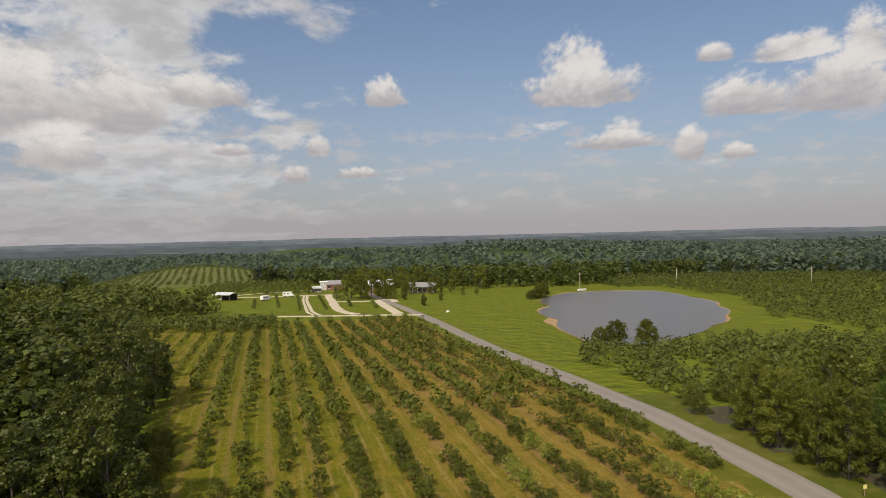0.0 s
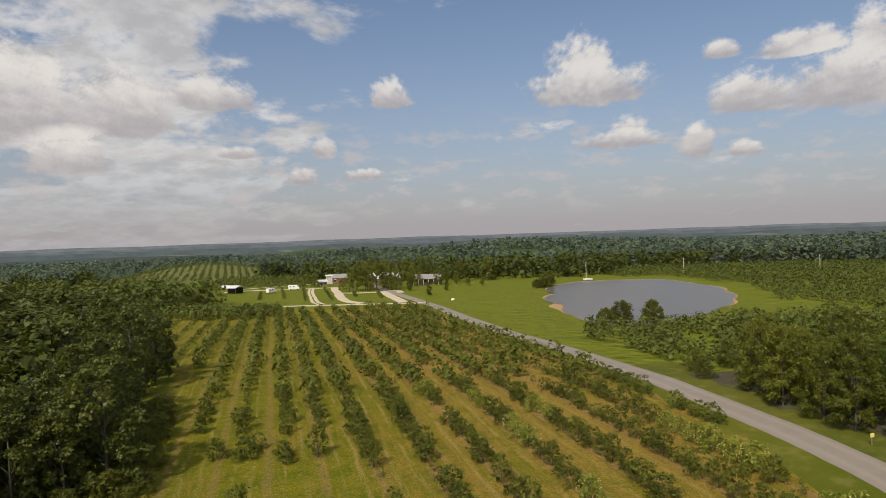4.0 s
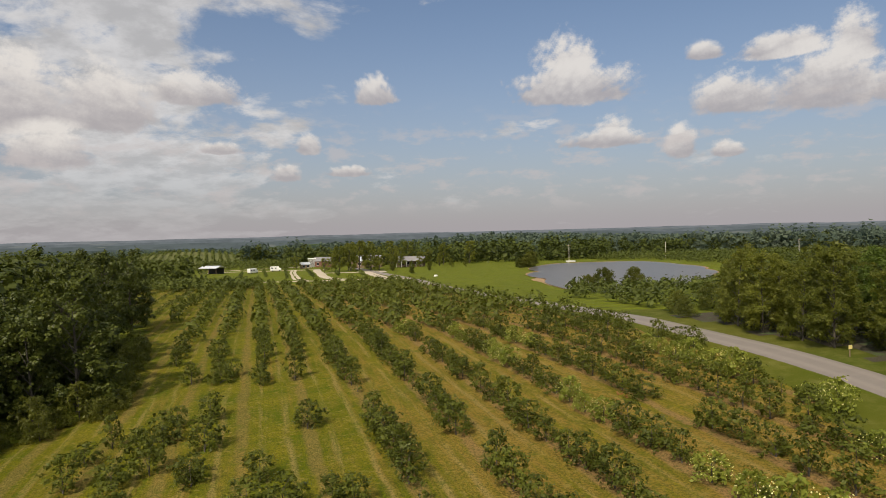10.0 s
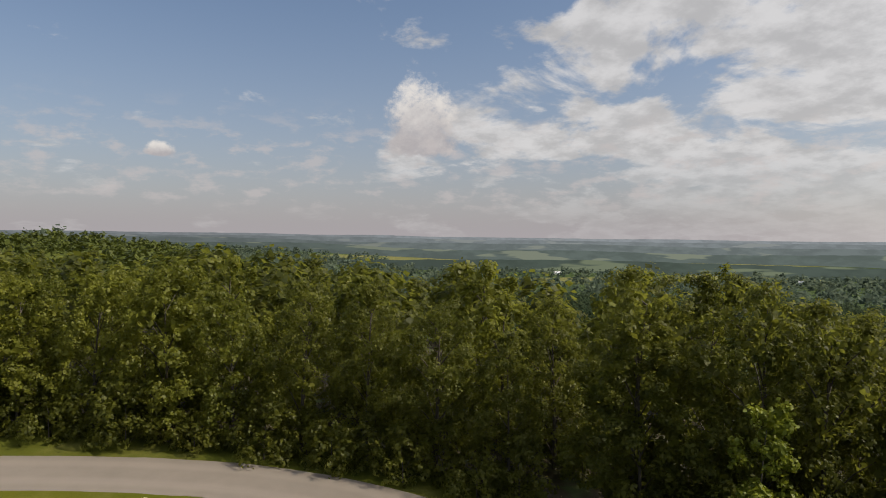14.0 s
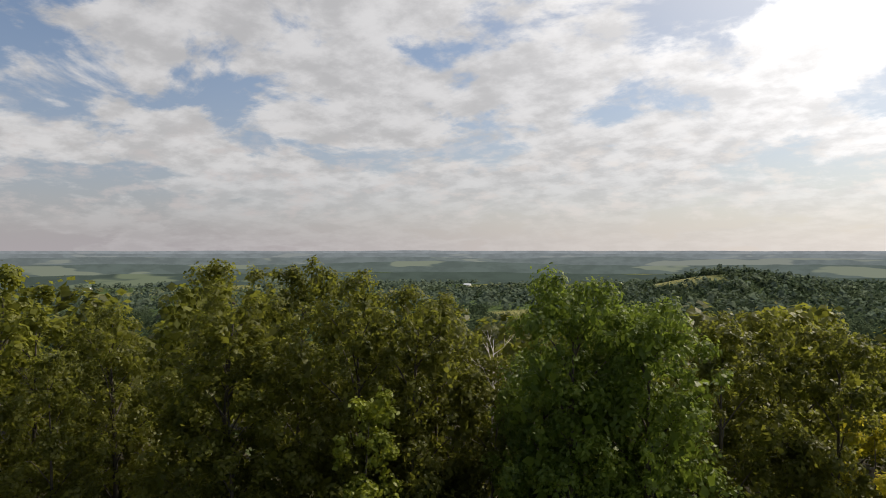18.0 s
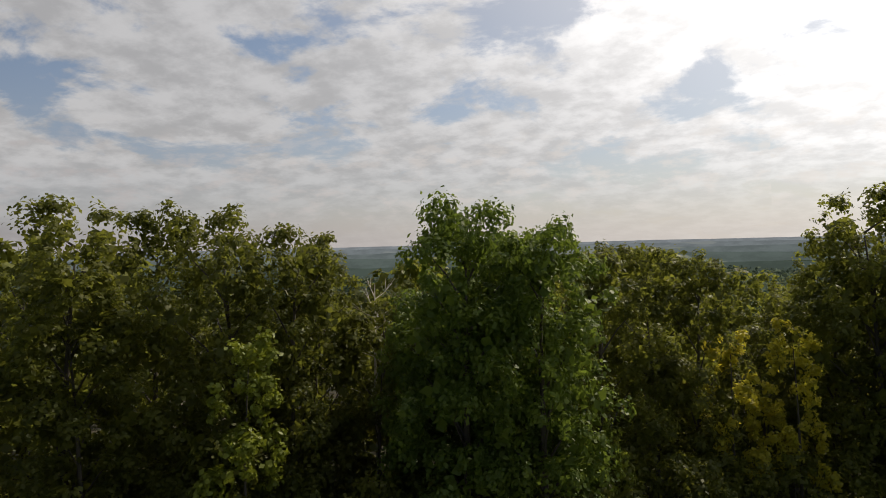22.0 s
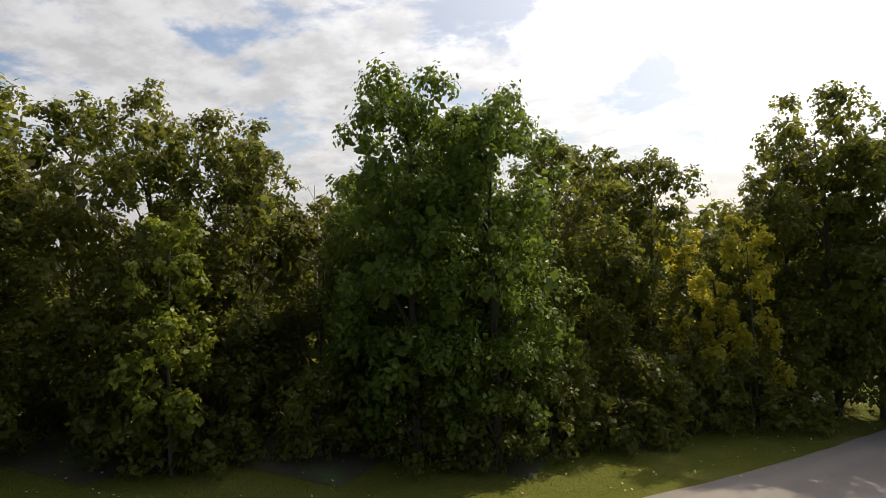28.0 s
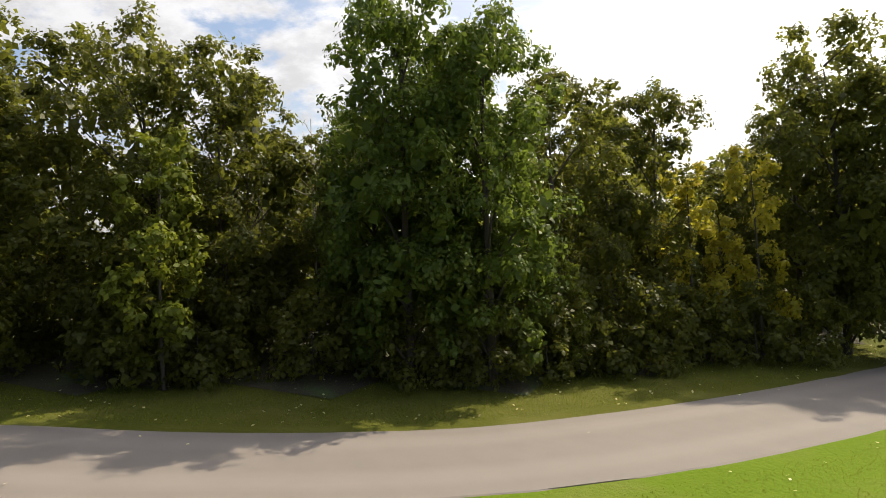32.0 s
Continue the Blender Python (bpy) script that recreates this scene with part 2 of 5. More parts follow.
LEAF_DRY = leaf_material("dry_leaf", (0.18, 0.08, 0.02), (0.32, 0.16, 0.04), 0.3)
FRUIT = material("apple_skin", lambda g: principled(g, (0.55, 0.50, 0.16), 0.4))


def bark_build(g):
    p = g.vmath("MULTIPLY", where(g), (9.0, 9.0, 1.6))
    n = g.noise(p, 1.0, 6.0, 0.65)
    return principled(g, g.mix(n, (0.030, 0.024, 0.018), (0.100, 0.085, 0.066)), 0.9, n, 0.8, 0.03)


BARK = material("bark", bark_build)
DEADWOOD = material("bleached_wood", lambda g: principled(g, g.mix(g.noise(where(g), 6.0, 4.0), (0.30, 0.27, 0.23), (0.52, 0.48, 0.42)), 0.85))


def grass_build(g, deep=(0.062, 0.072, 0.009), pale=(0.110, 0.100, 0.018), tip=(0.040, 0.070, 0.010)):
    p = where(g)
    big = g.noise(p, 0.035, 5.0, 0.6)
    mid = g.noise(p, 0.45, 4.0, 0.6)
    fine = g.noise(p, 9.0, 3.0, 0.7)
    c = g.mix(g.step(big, 0.35, 0.65), deep, pale)
    c = g.mix(g.math("MULTIPLY", g.step(mid, 0.45, 0.75), 0.55), c, (0.185, 0.165, 0.05))
    c = g.mix(g.math("MULTIPLY", fine, 0.55), c, tip)
    return principled(g, c, 0.9, g.math("ADD", fine, g.math("MULTIPLY", mid, 0.6)), 0.55, 0.08, spec=0.05)


GRASS = material("mown_grass", grass_build)
FRESH_GRASS = material("fresh_grass", lambda g: grass_build(g, (0.085, 0.135, 0.008), (0.125, 0.170, 0.012), (0.06, 0.13, 0.008)))
VERGE_GRASS = material("verge_grass", lambda g: grass_build(g, (0.074, 0.082, 0.008), (0.122, 0.108, 0.015), (0.048, 0.070, 0.009)))

ROW_SLOPE = 0.275
ROW_GAP = 4.85


def orchard_build(g):
    p = where(g)
    sep = g.node("ShaderNodeSeparateXYZ", Vector=p)
    x, y, z = sep.outputs
    across = g.math("ADD", x, g.math("MULTIPLY", g.math("SUBTRACT", y, 50.0), ROW_SLOPE))
    along = g.math("SUBTRACT", y, g.math("MULTIPLY", x, ROW_SLOPE))
    wob = g.math("MULTIPLY", g.math("SUBTRACT", g.noise(p, 0.12, 3.0), 0.5), 0.9)
    lane = g.math("ADD", g.math("ADD", across, wob), 4.4 + ROW_GAP * 40)
    # 0 on a row, 1 half way between two rows
    phase = g.math("MULTIPLY", g.math("ABSOLUTE", g.math("SUBTRACT", g.math("FRACT", g.math("ADD", g.math("DIVIDE", lane, ROW_GAP), 0.5)), 0.5)), 2.0)
    stretched = g.xyz(g.math("MULTIPLY", across, 1.0), g.math("MULTIPLY", along, 0.07), 0.0)
    streak = g.noise(stretched, 1.5, 6.0, 0.68)
    wide = g.noise(g.xyz(g.math("MULTIPLY", across, 0.6), g.math("MULTIPLY", along, 0.12), 3.0), 0.30, 4.0, 0.6)
    patch = g.noise(p, 0.32, 5.0, 0.62)
    fine = g.noise(p, 7.0, 4.0, 0.7)
    green = g.mix(g.step(patch, 0.3, 0.7), (0.086, 0.104, 0.004), (0.165, 0.142, 0.010))
    east = g.step(across, -14.0, 12.0)
    dry = g.math("ADD", g.math("MULTIPLY", streak, 0.8), g.math("ADD", g.math("MULTIPLY", wide, 0.5), g.math("MULTIPLY", east, 0.20)))
    dry = g.step(dry, 0.62, 0.94)
    c = g.mix(g.math("MULTIPLY", dry, 0.8), green, (0.265, 0.158, 0.038))
    # wheel tracks on both sides of the middle
    track = g.step(g.math("ABSOLUTE", g.math("SUBTRACT", phase, 0.62)), 0.16, 0.02)
    c = g.mix(g.math("MULTIPLY", g.math("MULTIPLY", track, g.step(streak, 0.4, 0.62)), 0.55), c, (0.30, 0.22, 0.085))
    # bare strip under the trees
    strip = g.step(g.math("ADD", phase, g.math("MULTIPLY", g.math("SUBTRACT", patch, 0.5), 0.5)), 0.26, 0.10)
    c = g.mix(g.math("MULTIPLY", strip, g.math("ADD", 0.35, g.math("MULTIPLY", east, 0.35))), c, (0.27, 0.155, 0.075))
    c = g.mix(g.math("MULTIPLY", g.step(fine, 0.42, 0.62), 0.65), c, (0.045, 0.058, 0.010))
    c = g.mix(g.math("MULTIPLY", g.step(g.noise(p, 2.2, 4.0, 0.7), 0.52, 0.68), 0.5), c, (0.26, 0.195, 0.055))
    c = g.mix(g.math("MULTIPLY", g.step(g.noise(p, 0.9, 5.0, 0.7), 0.54, 0.66), 0.45), c, (0.060, 0.092, 0.006))
    h = g.math("ADD", g.math("MULTIPLY", fine, 1.0), streak)
    return principled(g, c, 0.95, h, 0.9, 0.16, spec=0.04)


ORCHARD_FLOOR = material("orchard_grass", orchard_build)


def land_build(g):
    p = where(g)
    attr = g.node("ShaderNodeAttribute")
    attr.attribute_name = "cover"
    sep = g.node("ShaderNodeSeparateColor", Color=attr.outputs["Color"])
    field, floor_, tone = sep.outputs
    a = g.noise(p, 0.06, 5.0, 0.65)
    b = g.noise(p, 0.012, 4.0, 0.6)
    wood = g.mix(a, (0.020, 0.036, 0.012), (0.070, 0.105, 0.030))
    meadow = g.mix(b, (0.095, 0.118, 0.038), (0.190, 0.165, 0.062))
    grass = g.mix(g.noise(p, 0.5, 4.0, 0.6), (0.076, 0.104, 0.006), (0.130, 0.132, 0.014))
    c = g.mix(field, wood, meadow)
    c = g.mix(floor_, c, grass)
    return principled(g, c, 0.95, g.math("ADD", a, g.noise(p, 0.25, 3.0)), 0.8, 3.0, spec=0.1)


LAND = material("land", land_build)


def asphalt_build(g):
    p = where(g)
    grit = g.noise(p, 60.0, 3.0, 0.7)
    mott = g.noise(p, 0.8, 5.0, 0.6)
    attr = g.node("ShaderNodeUVMap")
    sep = g.node("ShaderNodeSeparateXYZ", Vector=attr.outputs[0])
    u = sep.outputs[0]
    path = g.step(g.math("ABSOLUTE", g.math("SUBTRACT", g.math("ABSOLUTE", g.math("SUBTRACT", u, 0.5)), 0.2)), 0.12, 0.02)
    long_ = g.noise(g.xyz(g.math("MULTIPLY", u, 9.0), g.math("MULTIPLY", sep.outputs[1], 0.15), 0.0), 1.0, 5.0, 0.65)
    c = g.mix(mott, (0.154, 0.132, 0.116), (0.230, 0.198, 0.174))
    c = g.mix(g.math("MULTIPLY", path, 0.35), c, (0.275, 0.240, 0.212))
    c = g.mix(g.math("MULTIPLY", g.step(long_, 0.5, 0.75), 0.45), c, (0.19, 0.17, 0.155))
    c = g.mix(g.math("MULTIPLY", grit, 0.35), c, (0.16, 0.145, 0.13))
    return principled(g, c, 0.85, grit, 0.3, 0.01, spec=0.3)


ASPHALT = material("worn_asphalt", asphalt_build)


def gravel_build(g):
    p = where(g)
    n = g.noise(p, 12.0, 4.0, 0.7)
    m = g.noise(p, 0.4, 4.0)
    c = g.mix(n, (0.30, 0.25, 0.18), (0.54, 0.46, 0.36))
    c = g.mix(g.math("MULTIPLY", g.step(m, 0.5, 0.75), 0.5), c, (0.24, 0.22, 0.10))
    return principled(g, c, 0.95, n, 0.5, 0.03)


GRAVEL = material("pale_gravel", gravel_build)


def soil_build(g):
    p = where(g)
    n = g.noise(p, 3.0, 5.0, 0.65)
    return principled(g, g.mix(n, (0.20, 0.12, 0.055), (0.36, 0.24, 0.12)), 0.95, n, 0.5, 0.05)


SOIL = material("bare_clay", soil_build)


# Litter and weeds, with the trees' shade darkened into the colour.
def shaded_litter_build(g):
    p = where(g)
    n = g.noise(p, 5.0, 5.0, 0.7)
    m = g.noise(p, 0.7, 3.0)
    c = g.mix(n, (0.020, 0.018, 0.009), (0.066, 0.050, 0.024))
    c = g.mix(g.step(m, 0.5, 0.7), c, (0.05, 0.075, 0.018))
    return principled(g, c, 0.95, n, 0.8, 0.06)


SHADED_LITTER = material("shaded_litter", shaded_litter_build)


def water_build(g):
    p = where(g)
    n = g.noise(g.vmath("MULTIPLY", p, (1.0, 1.6, 1.0)), 1.2, 4.0, 0.6)
    b = g.noise(p, 0.05, 3.0)
    return principled(g, g.mix(b, (0.090, 0.082, 0.074), (0.116, 0.102, 0.088)), 0.30, n, 0.35, 0.06, spec=0.28)


WATER = material("pond_water", water_build)


def paint(name, colour, rough=0.6, metal=0.0, dirt=0.25):
    def build(g):
        n = g.noise(where(g), 2.0, 5.0, 0.65)
        c = g.mix(g.math("MULTIPLY", g.step(n, 0.4, 0.8), dirt), colour, tuple(v * 0.5 for v in colour))
        return principled(g, c, rough, n, 0.1, 0.01, metal)
    return material(name, build)


WHITE = paint("white_paint", (0.66, 0.65, 0.62))
ROOF_METAL = paint("pale_sheet_roof", (0.62, 0.63, 0.65), 0.4, 0.3)
GREY_ROOF = paint("grey_shingle", (0.20, 0.19, 0.19), 0.85)
DARK = paint("dark_opening", (0.02, 0.02, 0.022), 0.5)
TIMBER = paint("weathered_timber", (0.20, 0.14, 0.09), 0.85)
RED_BRICK = paint("red_cladding", (0.16, 0.07, 0.05), 0.8)
YELLOW = paint("yellow_sign", (0.70, 0.58, 0.22), 0.5)
GLASS_DARK = material("window_glass", lambda g: principled(g, (0.02, 0.025, 0.03), 0.08))
RUBBER = paint("rubber", (0.03, 0.03, 0.03), 0.8)


# ---- land form ----
def smooth(v, lo, hi):
    f = np.clip((v - lo) / (hi - lo), 0, 1)
    return f * f * (3 - 2 * f)


def waves(x, y, size, seed):
    """Smooth rolling noise from a few sines."""
    rng = np.random.RandomState(seed)
    total = 0
    for i in range(6):
        a, ph, k = rng.rand() * 6.283, rng.rand() * 6.283, (0.7 + 0.9 * rng.rand()) * 6.283 / size
        total = total + np.sin((x * np.cos(a) + y * np.sin(a)) * k + ph)
    return total / 6


POND = (63.0, 214.0)
SHORE = [(43, 262), (38, 228), (34.5, 193), (32.5, 165), (34.5, 151), (41, 147.5), (48, 148.5), (58, 157), (72, 174), (84, 194),
         (92, 218), (95, 248), (90, 278), (69, 281), (52, 276)]
SHORE_A = np.array([math.atan2(y - POND[1], x - POND[0]) for x, y in SHORE])
SHORE_R = np.array([math.hypot(x - POND[0], y - POND[1]) for x, y in SHORE])


def pond_radius(a):
    """The shore's distance from the pond's middle in the direction a."""
    o = np.argsort(SHORE_A)
    return np.interp(a, SHORE_A[o], SHORE_R[o], period=2 * math.pi)


def height(x, y):
    x, y = np.asarray(x, float), np.asarray(y, float)
    g = np.interp(y, [-200, -60, 0, 55, 80, 120, 170, 300, 400], [-10, -4.4, -2.0, 0.2, 0.9, 0.3, -1.2, -2.5, -4])
    near = g + np.clip(x, -60, 42) * np.interp(y, [60, 130], [0.055, 0.012]) - 0.045 * np.clip(x - 46, 0, 90) * smooth(y, 110, 60)
    r, az = np.hypot(x, y), np.degrees(np.arctan2(x, y)) % 360
    edge = np.interp(az, [0, 40, 70, 85, 110, 180, 230, 260, 300, 360], [375, 450, 400, 110, 40, 40, 110, 260, 375, 375])
    run = np.interp(az, [0, 60, 80, 100, 200, 260, 360], [300, 420, 300, 190, 190, 300, 300])
    hills = np.interp(az, [0, 40, 75, 95, 190, 230, 360], [0.75, 0.75, 0.7, 0.2, 0.22, 0.5, 0.75])
    low = np.interp(az, [0, 40, 75, 100, 190, 230, 360], [-50, -46, -44, -80, -80, -60, -50])
    far = low + hills * (waves(x, y, 1500, 3) * 34 + waves(x, y, 620, 5) * 12 + 14 * smooth(r, 900, 3000))
    for a, d, up, wide in ((-4, 1550, 26, 330), (11, 1700, 20, 300), (30, 1900, 24, 420), (60, 1300, 8, 420), (-24, 1800, 20, 400), (163, 1350, 42, 160), (172, 1700, 20, 220)):
        hx, hy = d * math.sin(radians(a)), d * math.cos(radians(a))
        far = far + up * np.exp(-((x - hx) ** 2 + (y - hy) ** 2) / wide ** 2)
    f = smooth(r, edge, edge + run)
    shore = np.hypot(x - POND[0], y - POND[1]) / pond_radius(np.arctan2(y - POND[1], x - POND[0]))
    bowl = smooth(shore, 1.35, 1.03)
    near = near * (1 - bowl) - 1.5 * bowl
    return near * (1 - f) + far * f + 41 * np.exp(-((x + 205) ** 2 + (y - 560) ** 2) / 120 ** 2)


def ground_at(x, y):
    return float(height(x, y))


def is_field(x, y):
    """Where the far land is open field, 0 to 1."""
    r, az = np.hypot(x, y), np.degrees(np.arctan2(x, y)) % 360
    plain = smooth(np.abs(az - 150), 70, 40)
    f = smooth(waves(x, y * 0.6, 700, 11) + waves(x, y, 260, 12) * 0.5 + plain * 0.10, 0.20, 0.30) * smooth(r, 1180, 1320) * smooth(plain, 0.05, 0.3)
    away, aside = x * 0.485 - y * 0.875, x * 0.875 + y * 0.485
    near_field = smooth(np.hypot((away - 860) / 120, aside / 130), 1.05, 0.95)
    hill_field = 0.7 * smooth(np.hypot((x + 195) / 100, (y - 510) / 140), 1.05, 0.95)
    return np.maximum(f, np.maximum(near_field, hill_field))


# ---- mesh helpers ----
def mesh_object(name, verts, faces, mat, parent=None, label="", shade=False):
    me = bpy.data.meshes.new(name)
    me.from_pydata([tuple(v) for v in verts], [], [tuple(f) for f in faces])
    me.materials.append(mat)
    if shade:
        me.polygons.foreach_set("use_smooth", [True] * len(me.polygons))
    ob = new(name, me)
    if parent is not None:
        ob.parent = parent
    return tagged(ob, label)


def part(name, bm, mat, parent=None, label="", shade=False):
    me = bpy.data.meshes.new(name)
    bm.to_mesh(me)
    bm.free()
    me.materials.append(mat)
    if shade:
        me.polygons.foreach_set("use_smooth", [True] * len(me.polygons))
    ob = new(name, me)
    if parent is not None:
        ob.parent = parent
    return tagged(ob, label)


def box(bm, x, y, z, sx, sy, sz, bevel=0.0, turn=0.0):
    """A box with its middle at x, y, z; edges bevelled."""
    m = Matrix.Translation((x, y, z)) @ Matrix.Rotation(radians(turn), 4, "Z") @ Matrix.Diagonal((sx, sy, sz, 1))
    made = bmesh.ops.create_cube(bm, size=1, matrix=m)
    if bevel:
        edges = list({e for v in made["verts"] for e in v.link_edges})
        bmesh.ops.bevel(bm, geom=edges, offset=bevel, segments=1, affect="EDGES")
    return bm


def quads(name, corners, mat, parent=None, label=""):
    """corners: n x 4 x 3, each four a leaf of its own."""
    n = len(corners)
    me = bpy.data.meshes.new(name)
    me.vertices.add(n * 4)
    me.vertices.foreach_set("co", corners.reshape(-1).astype(np.float32))
    me.loops.add(n * 4)
    me.loops.foreach_set("vertex_index", np.arange(n * 4, dtype=np.int32))
    me.polygons.add(n)
    me.polygons.foreach_set("loop_start", np.arange(0, n * 4, 4, dtype=np.int32))
    me.update(calc_edges=True)
    me.materials.append(mat)
    ob = new(name, me)
    if parent is not None:
        ob.parent = parent
    return tagged(ob, label)


def unit(v):
    return v / np.maximum(np.linalg.norm(v, axis=-1, keepdims=True), 1e-9)


def leaves(rng, centres, radii, count, size, droop=0.25, squash=0.85, per=9, spread=0.11, fat=1.0, up=0.25):
    """Leaf sprays in tufts, set on the outside of clumps."""
    n, tufts = len(centres), max(1, count // per)
    share = (radii ** 2) / (radii ** 2).sum()
    pick = rng.choice(n, tufts, p=share)
    d = unit(rng.normal(size=(tufts, 3)))
    d[:, 2] = np.where(d[:, 2] < -0.45, -d[:, 2], d[:, 2])
    reach = radii[pick] * (0.78 + 0.34 * rng.rand(tufts))
    tuft = centres[pick] + d * reach[:, None] * np.array([1, 1, squash])
    own = np.repeat(np.arange(tufts), per)
    count = len(own)
    around = rng.normal(size=(count, 3)) * (radii[pick][own] * spread + size * 0.35)[:, None]
    at = tuft[own] + around
    normal = unit(d[own] * 0.75 + unit(around) * 0.35 + rng.normal(size=(count, 3)) * 0.36 + np.array([0, 0, up]))
    t = unit(np.cross(normal, rng.normal(size=(count, 3))))
    t[:, 2] -= droop
    t = unit(t)
    b = unit(np.cross(normal, t))
    s = size * (0.55 + 0.9 * rng.rand(count))[:, None]
    w = s * fat * (0.24 + 0.18 * rng.rand(count))[:, None]
    root, tip = at - t * s * 0.5, at + t * s * 0.5
    mid = at + normal * s * 0.08
    return np.stack([root, mid + b * w, tip, mid - b * w], 1)


def inner_leaves(rng, centres, radii, per=11, reach=0.5, size=0.24):
    """Overlapping foliage in the heart of each clump, which keeps it dark and dense."""
    own = np.repeat(np.arange(len(centres)), per)
    n = len(own)
    at = centres[own] + unit(rng.normal(size=(n, 3))) * (radii[own] * reach * rng.rand(n) ** 0.4)[:, None]
    normal = unit(rng.normal(size=(n, 3)))
    t = unit(np.cross(normal, rng.normal(size=(n, 3))))
    b = np.cross(normal, t)
    s = (radii[own] * (size + (size - 0.02) * rng.rand(n)))[:, None]
    return np.stack([at - t * s, at + b * s * 0.7 + normal * s * 0.2, at + t * s, at - b * s * 0.7 + normal * s * 0.2], 1)


def tube(points, radii, sides=6):
    """Vertices and faces of a tapered limb."""
    verts, faces = [], []
    pts = [Vector(p) for p in points]
    for i, (p, r) in enumerate(zip(pts, radii)):
        ahead = (pts[min(i + 1, len(pts) - 1)] - pts[max(i - 1, 0)]).normalized()
        u = ahead.orthogonal().normalized()
        v = ahead.cross(u)
        for s in range(sides):
            a = 2 * math.pi * s / sides
            verts.append(p + (u * math.cos(a) + v * math.sin(a)) * r)
    for i in range(len(pts) - 1):
        for s in range(sides):
            a, b = i * sides + s, i * sides + (s + 1) % sides
            faces.append((a, b, b + sides, a + sides))
    faces.append(tuple((len(pts) - 1) * sides + s for s in range(sides)))
    return verts, faces


def joined_tubes(name, limbs, mat, parent):
    verts, faces = [], []
    for points, radii, sides in limbs:
        v, f = tube(points, radii, sides)
        o = len(verts)
        verts += v
        faces += [tuple(i + o for i in q) for q in f]
    return mesh_object(name, verts, faces, mat, parent, shade=True)


def spiral_clumps(rng, tall, wide, base, clumps, pointed, full, lean):
    """Clumps set round the stem on a rising spiral: low bushes and fruit trees."""
    u = (np.arange(clumps) + rng.rand(clumps)) / clumps
    profile = np.sin(np.pi * np.clip(0.20 + 0.76 * u ** (1 - pointed * 0.5), 0, 1)) ** full
    a = np.arange(clumps) * 2.399 + rng.rand(clumps) * 0.9
    rad = wide * profile * (0.30 + 0.70 * rng.rand(clumps) ** 0.5) * 0.8
    z = base + (tall - base) * (0.06 + 0.88 * u)
    centres = np.stack([rad * np.cos(a) + lean[0] * z, rad * np.sin(a) + lean[1] * z, z], 1)
    return centres, wide * (0.20 + 0.18 * rng.rand(clumps)) * (1 - 0.3 * u), centres, wide * 0.3 * np.ones(clumps)


def lobed_clumps(rng, tall, wide, base, clumps, lobes, pointed, full, lean):
    """Upright lobes of foliage, each a heap of small clumps, with gaps between them."""
    u = (np.arange(lobes) + 0.2 + 0.6 * rng.rand(lobes)) / lobes
    profile = np.sin(np.pi * np.clip(0.26 + 0.60 * u ** (1 - pointed * 0.5), 0, 1)) ** full
    a = np.arange(lobes) * 2.399 + rng.rand(lobes) * 0.7
    rad = wide * profile * (0.42 + 0.34 * rng.rand(lobes)) * np.where(u > 0.88, 0.55, 1.0)
    half = tall * (0.095 + 0.05 * rng.rand(lobes))
    broad = wide * (0.28 + 0.15 * rng.rand(lobes)) * (1.05 - 0.26 * u)
    z = np.minimum(base + (tall - base) * (0.08 + 0.90 * u), tall - half * 0.9)
    hearts = np.stack([rad * np.cos(a) + lean[0] * z, rad * np.sin(a) + lean[1] * z, z], 1)
    own = np.repeat(np.arange(lobes), max(3, clumps // lobes))
    d = unit(rng.normal(size=(len(own), 3)) + np.array([0, 0, 0.5]))
    size = np.stack([broad, broad, half], 1)[own]
    centres = hearts[own] + d * size * (0.62 + 0.30 * rng.rand(len(own)))[:, None]
    return centres, broad[own] * (0.24 + 0.20 * rng.rand(len(own))), hearts, broad * 0.8


def tree_model(name, seed, tall, wide, base, clumps, count, size, mat, label, category="tree", thick=0.16, pointed=0.3, sides=7, limbs=6, full=0.55, lobes=0, fat=1.0):
    """A tree at the origin: trunk, limbs and a crown of leaf sprays in clumps."""
    rng = np.random.RandomState(seed)
    root = tagged(new(name), label, category)
    lean = rng.normal(size=2) * 0.04
    stem = [(lean[0] * z * z / tall, lean[1] * z * z / tall, z) for z in np.linspace(-0.3, tall * (0.86 if lobes else 0.64), 7)]
    if lobes:
        centres, radii, hearts, broad = lobed_clumps(rng, tall, wide, base, clumps, lobes, pointed, full, lean)
    else:
        centres, radii, hearts, broad = spiral_clumps(rng, tall, wide, base, clumps, pointed, full, lean)
    arms = []
    for i in range(lobes if thick > 0.1 else 0) if lobes else rng.choice(clumps, min(limbs, clumps), replace=False):
        c = hearts[i]
        reach = math.hypot(c[0], c[1])
        foot = max(base * 0.6, c[2] - 0.9 * reach - 0.4)
        s = (lean[0] * foot * foot / tall, lean[1] * foot * foot / tall, foot)
        mid = ((s[0] + c[0]) * 0.5, (s[1] + c[1]) * 0.5, (s[2] + c[2]) * 0.5 + 0.1 * reach)
        arms.append(((s, mid, tuple(c)), (thick * 0.30, thick * 0.18, thick * 0.05), 5))
    joined_tubes("trunk", [(stem, np.linspace(thick, thick * 0.14, 7), sides)] + arms, BARK, root)
    spray = leaves(rng, centres, radii, count, size, spread=0.16 if lobes else 0.09, fat=fat)
    quads("crown", np.concatenate([spray, inner_leaves(rng, hearts, broad, 40, 0.75, 0.15) if lobes else inner_leaves(rng, hearts, broad)]) if tall > 5 else spray, mat, root)
    return root


USED = set()


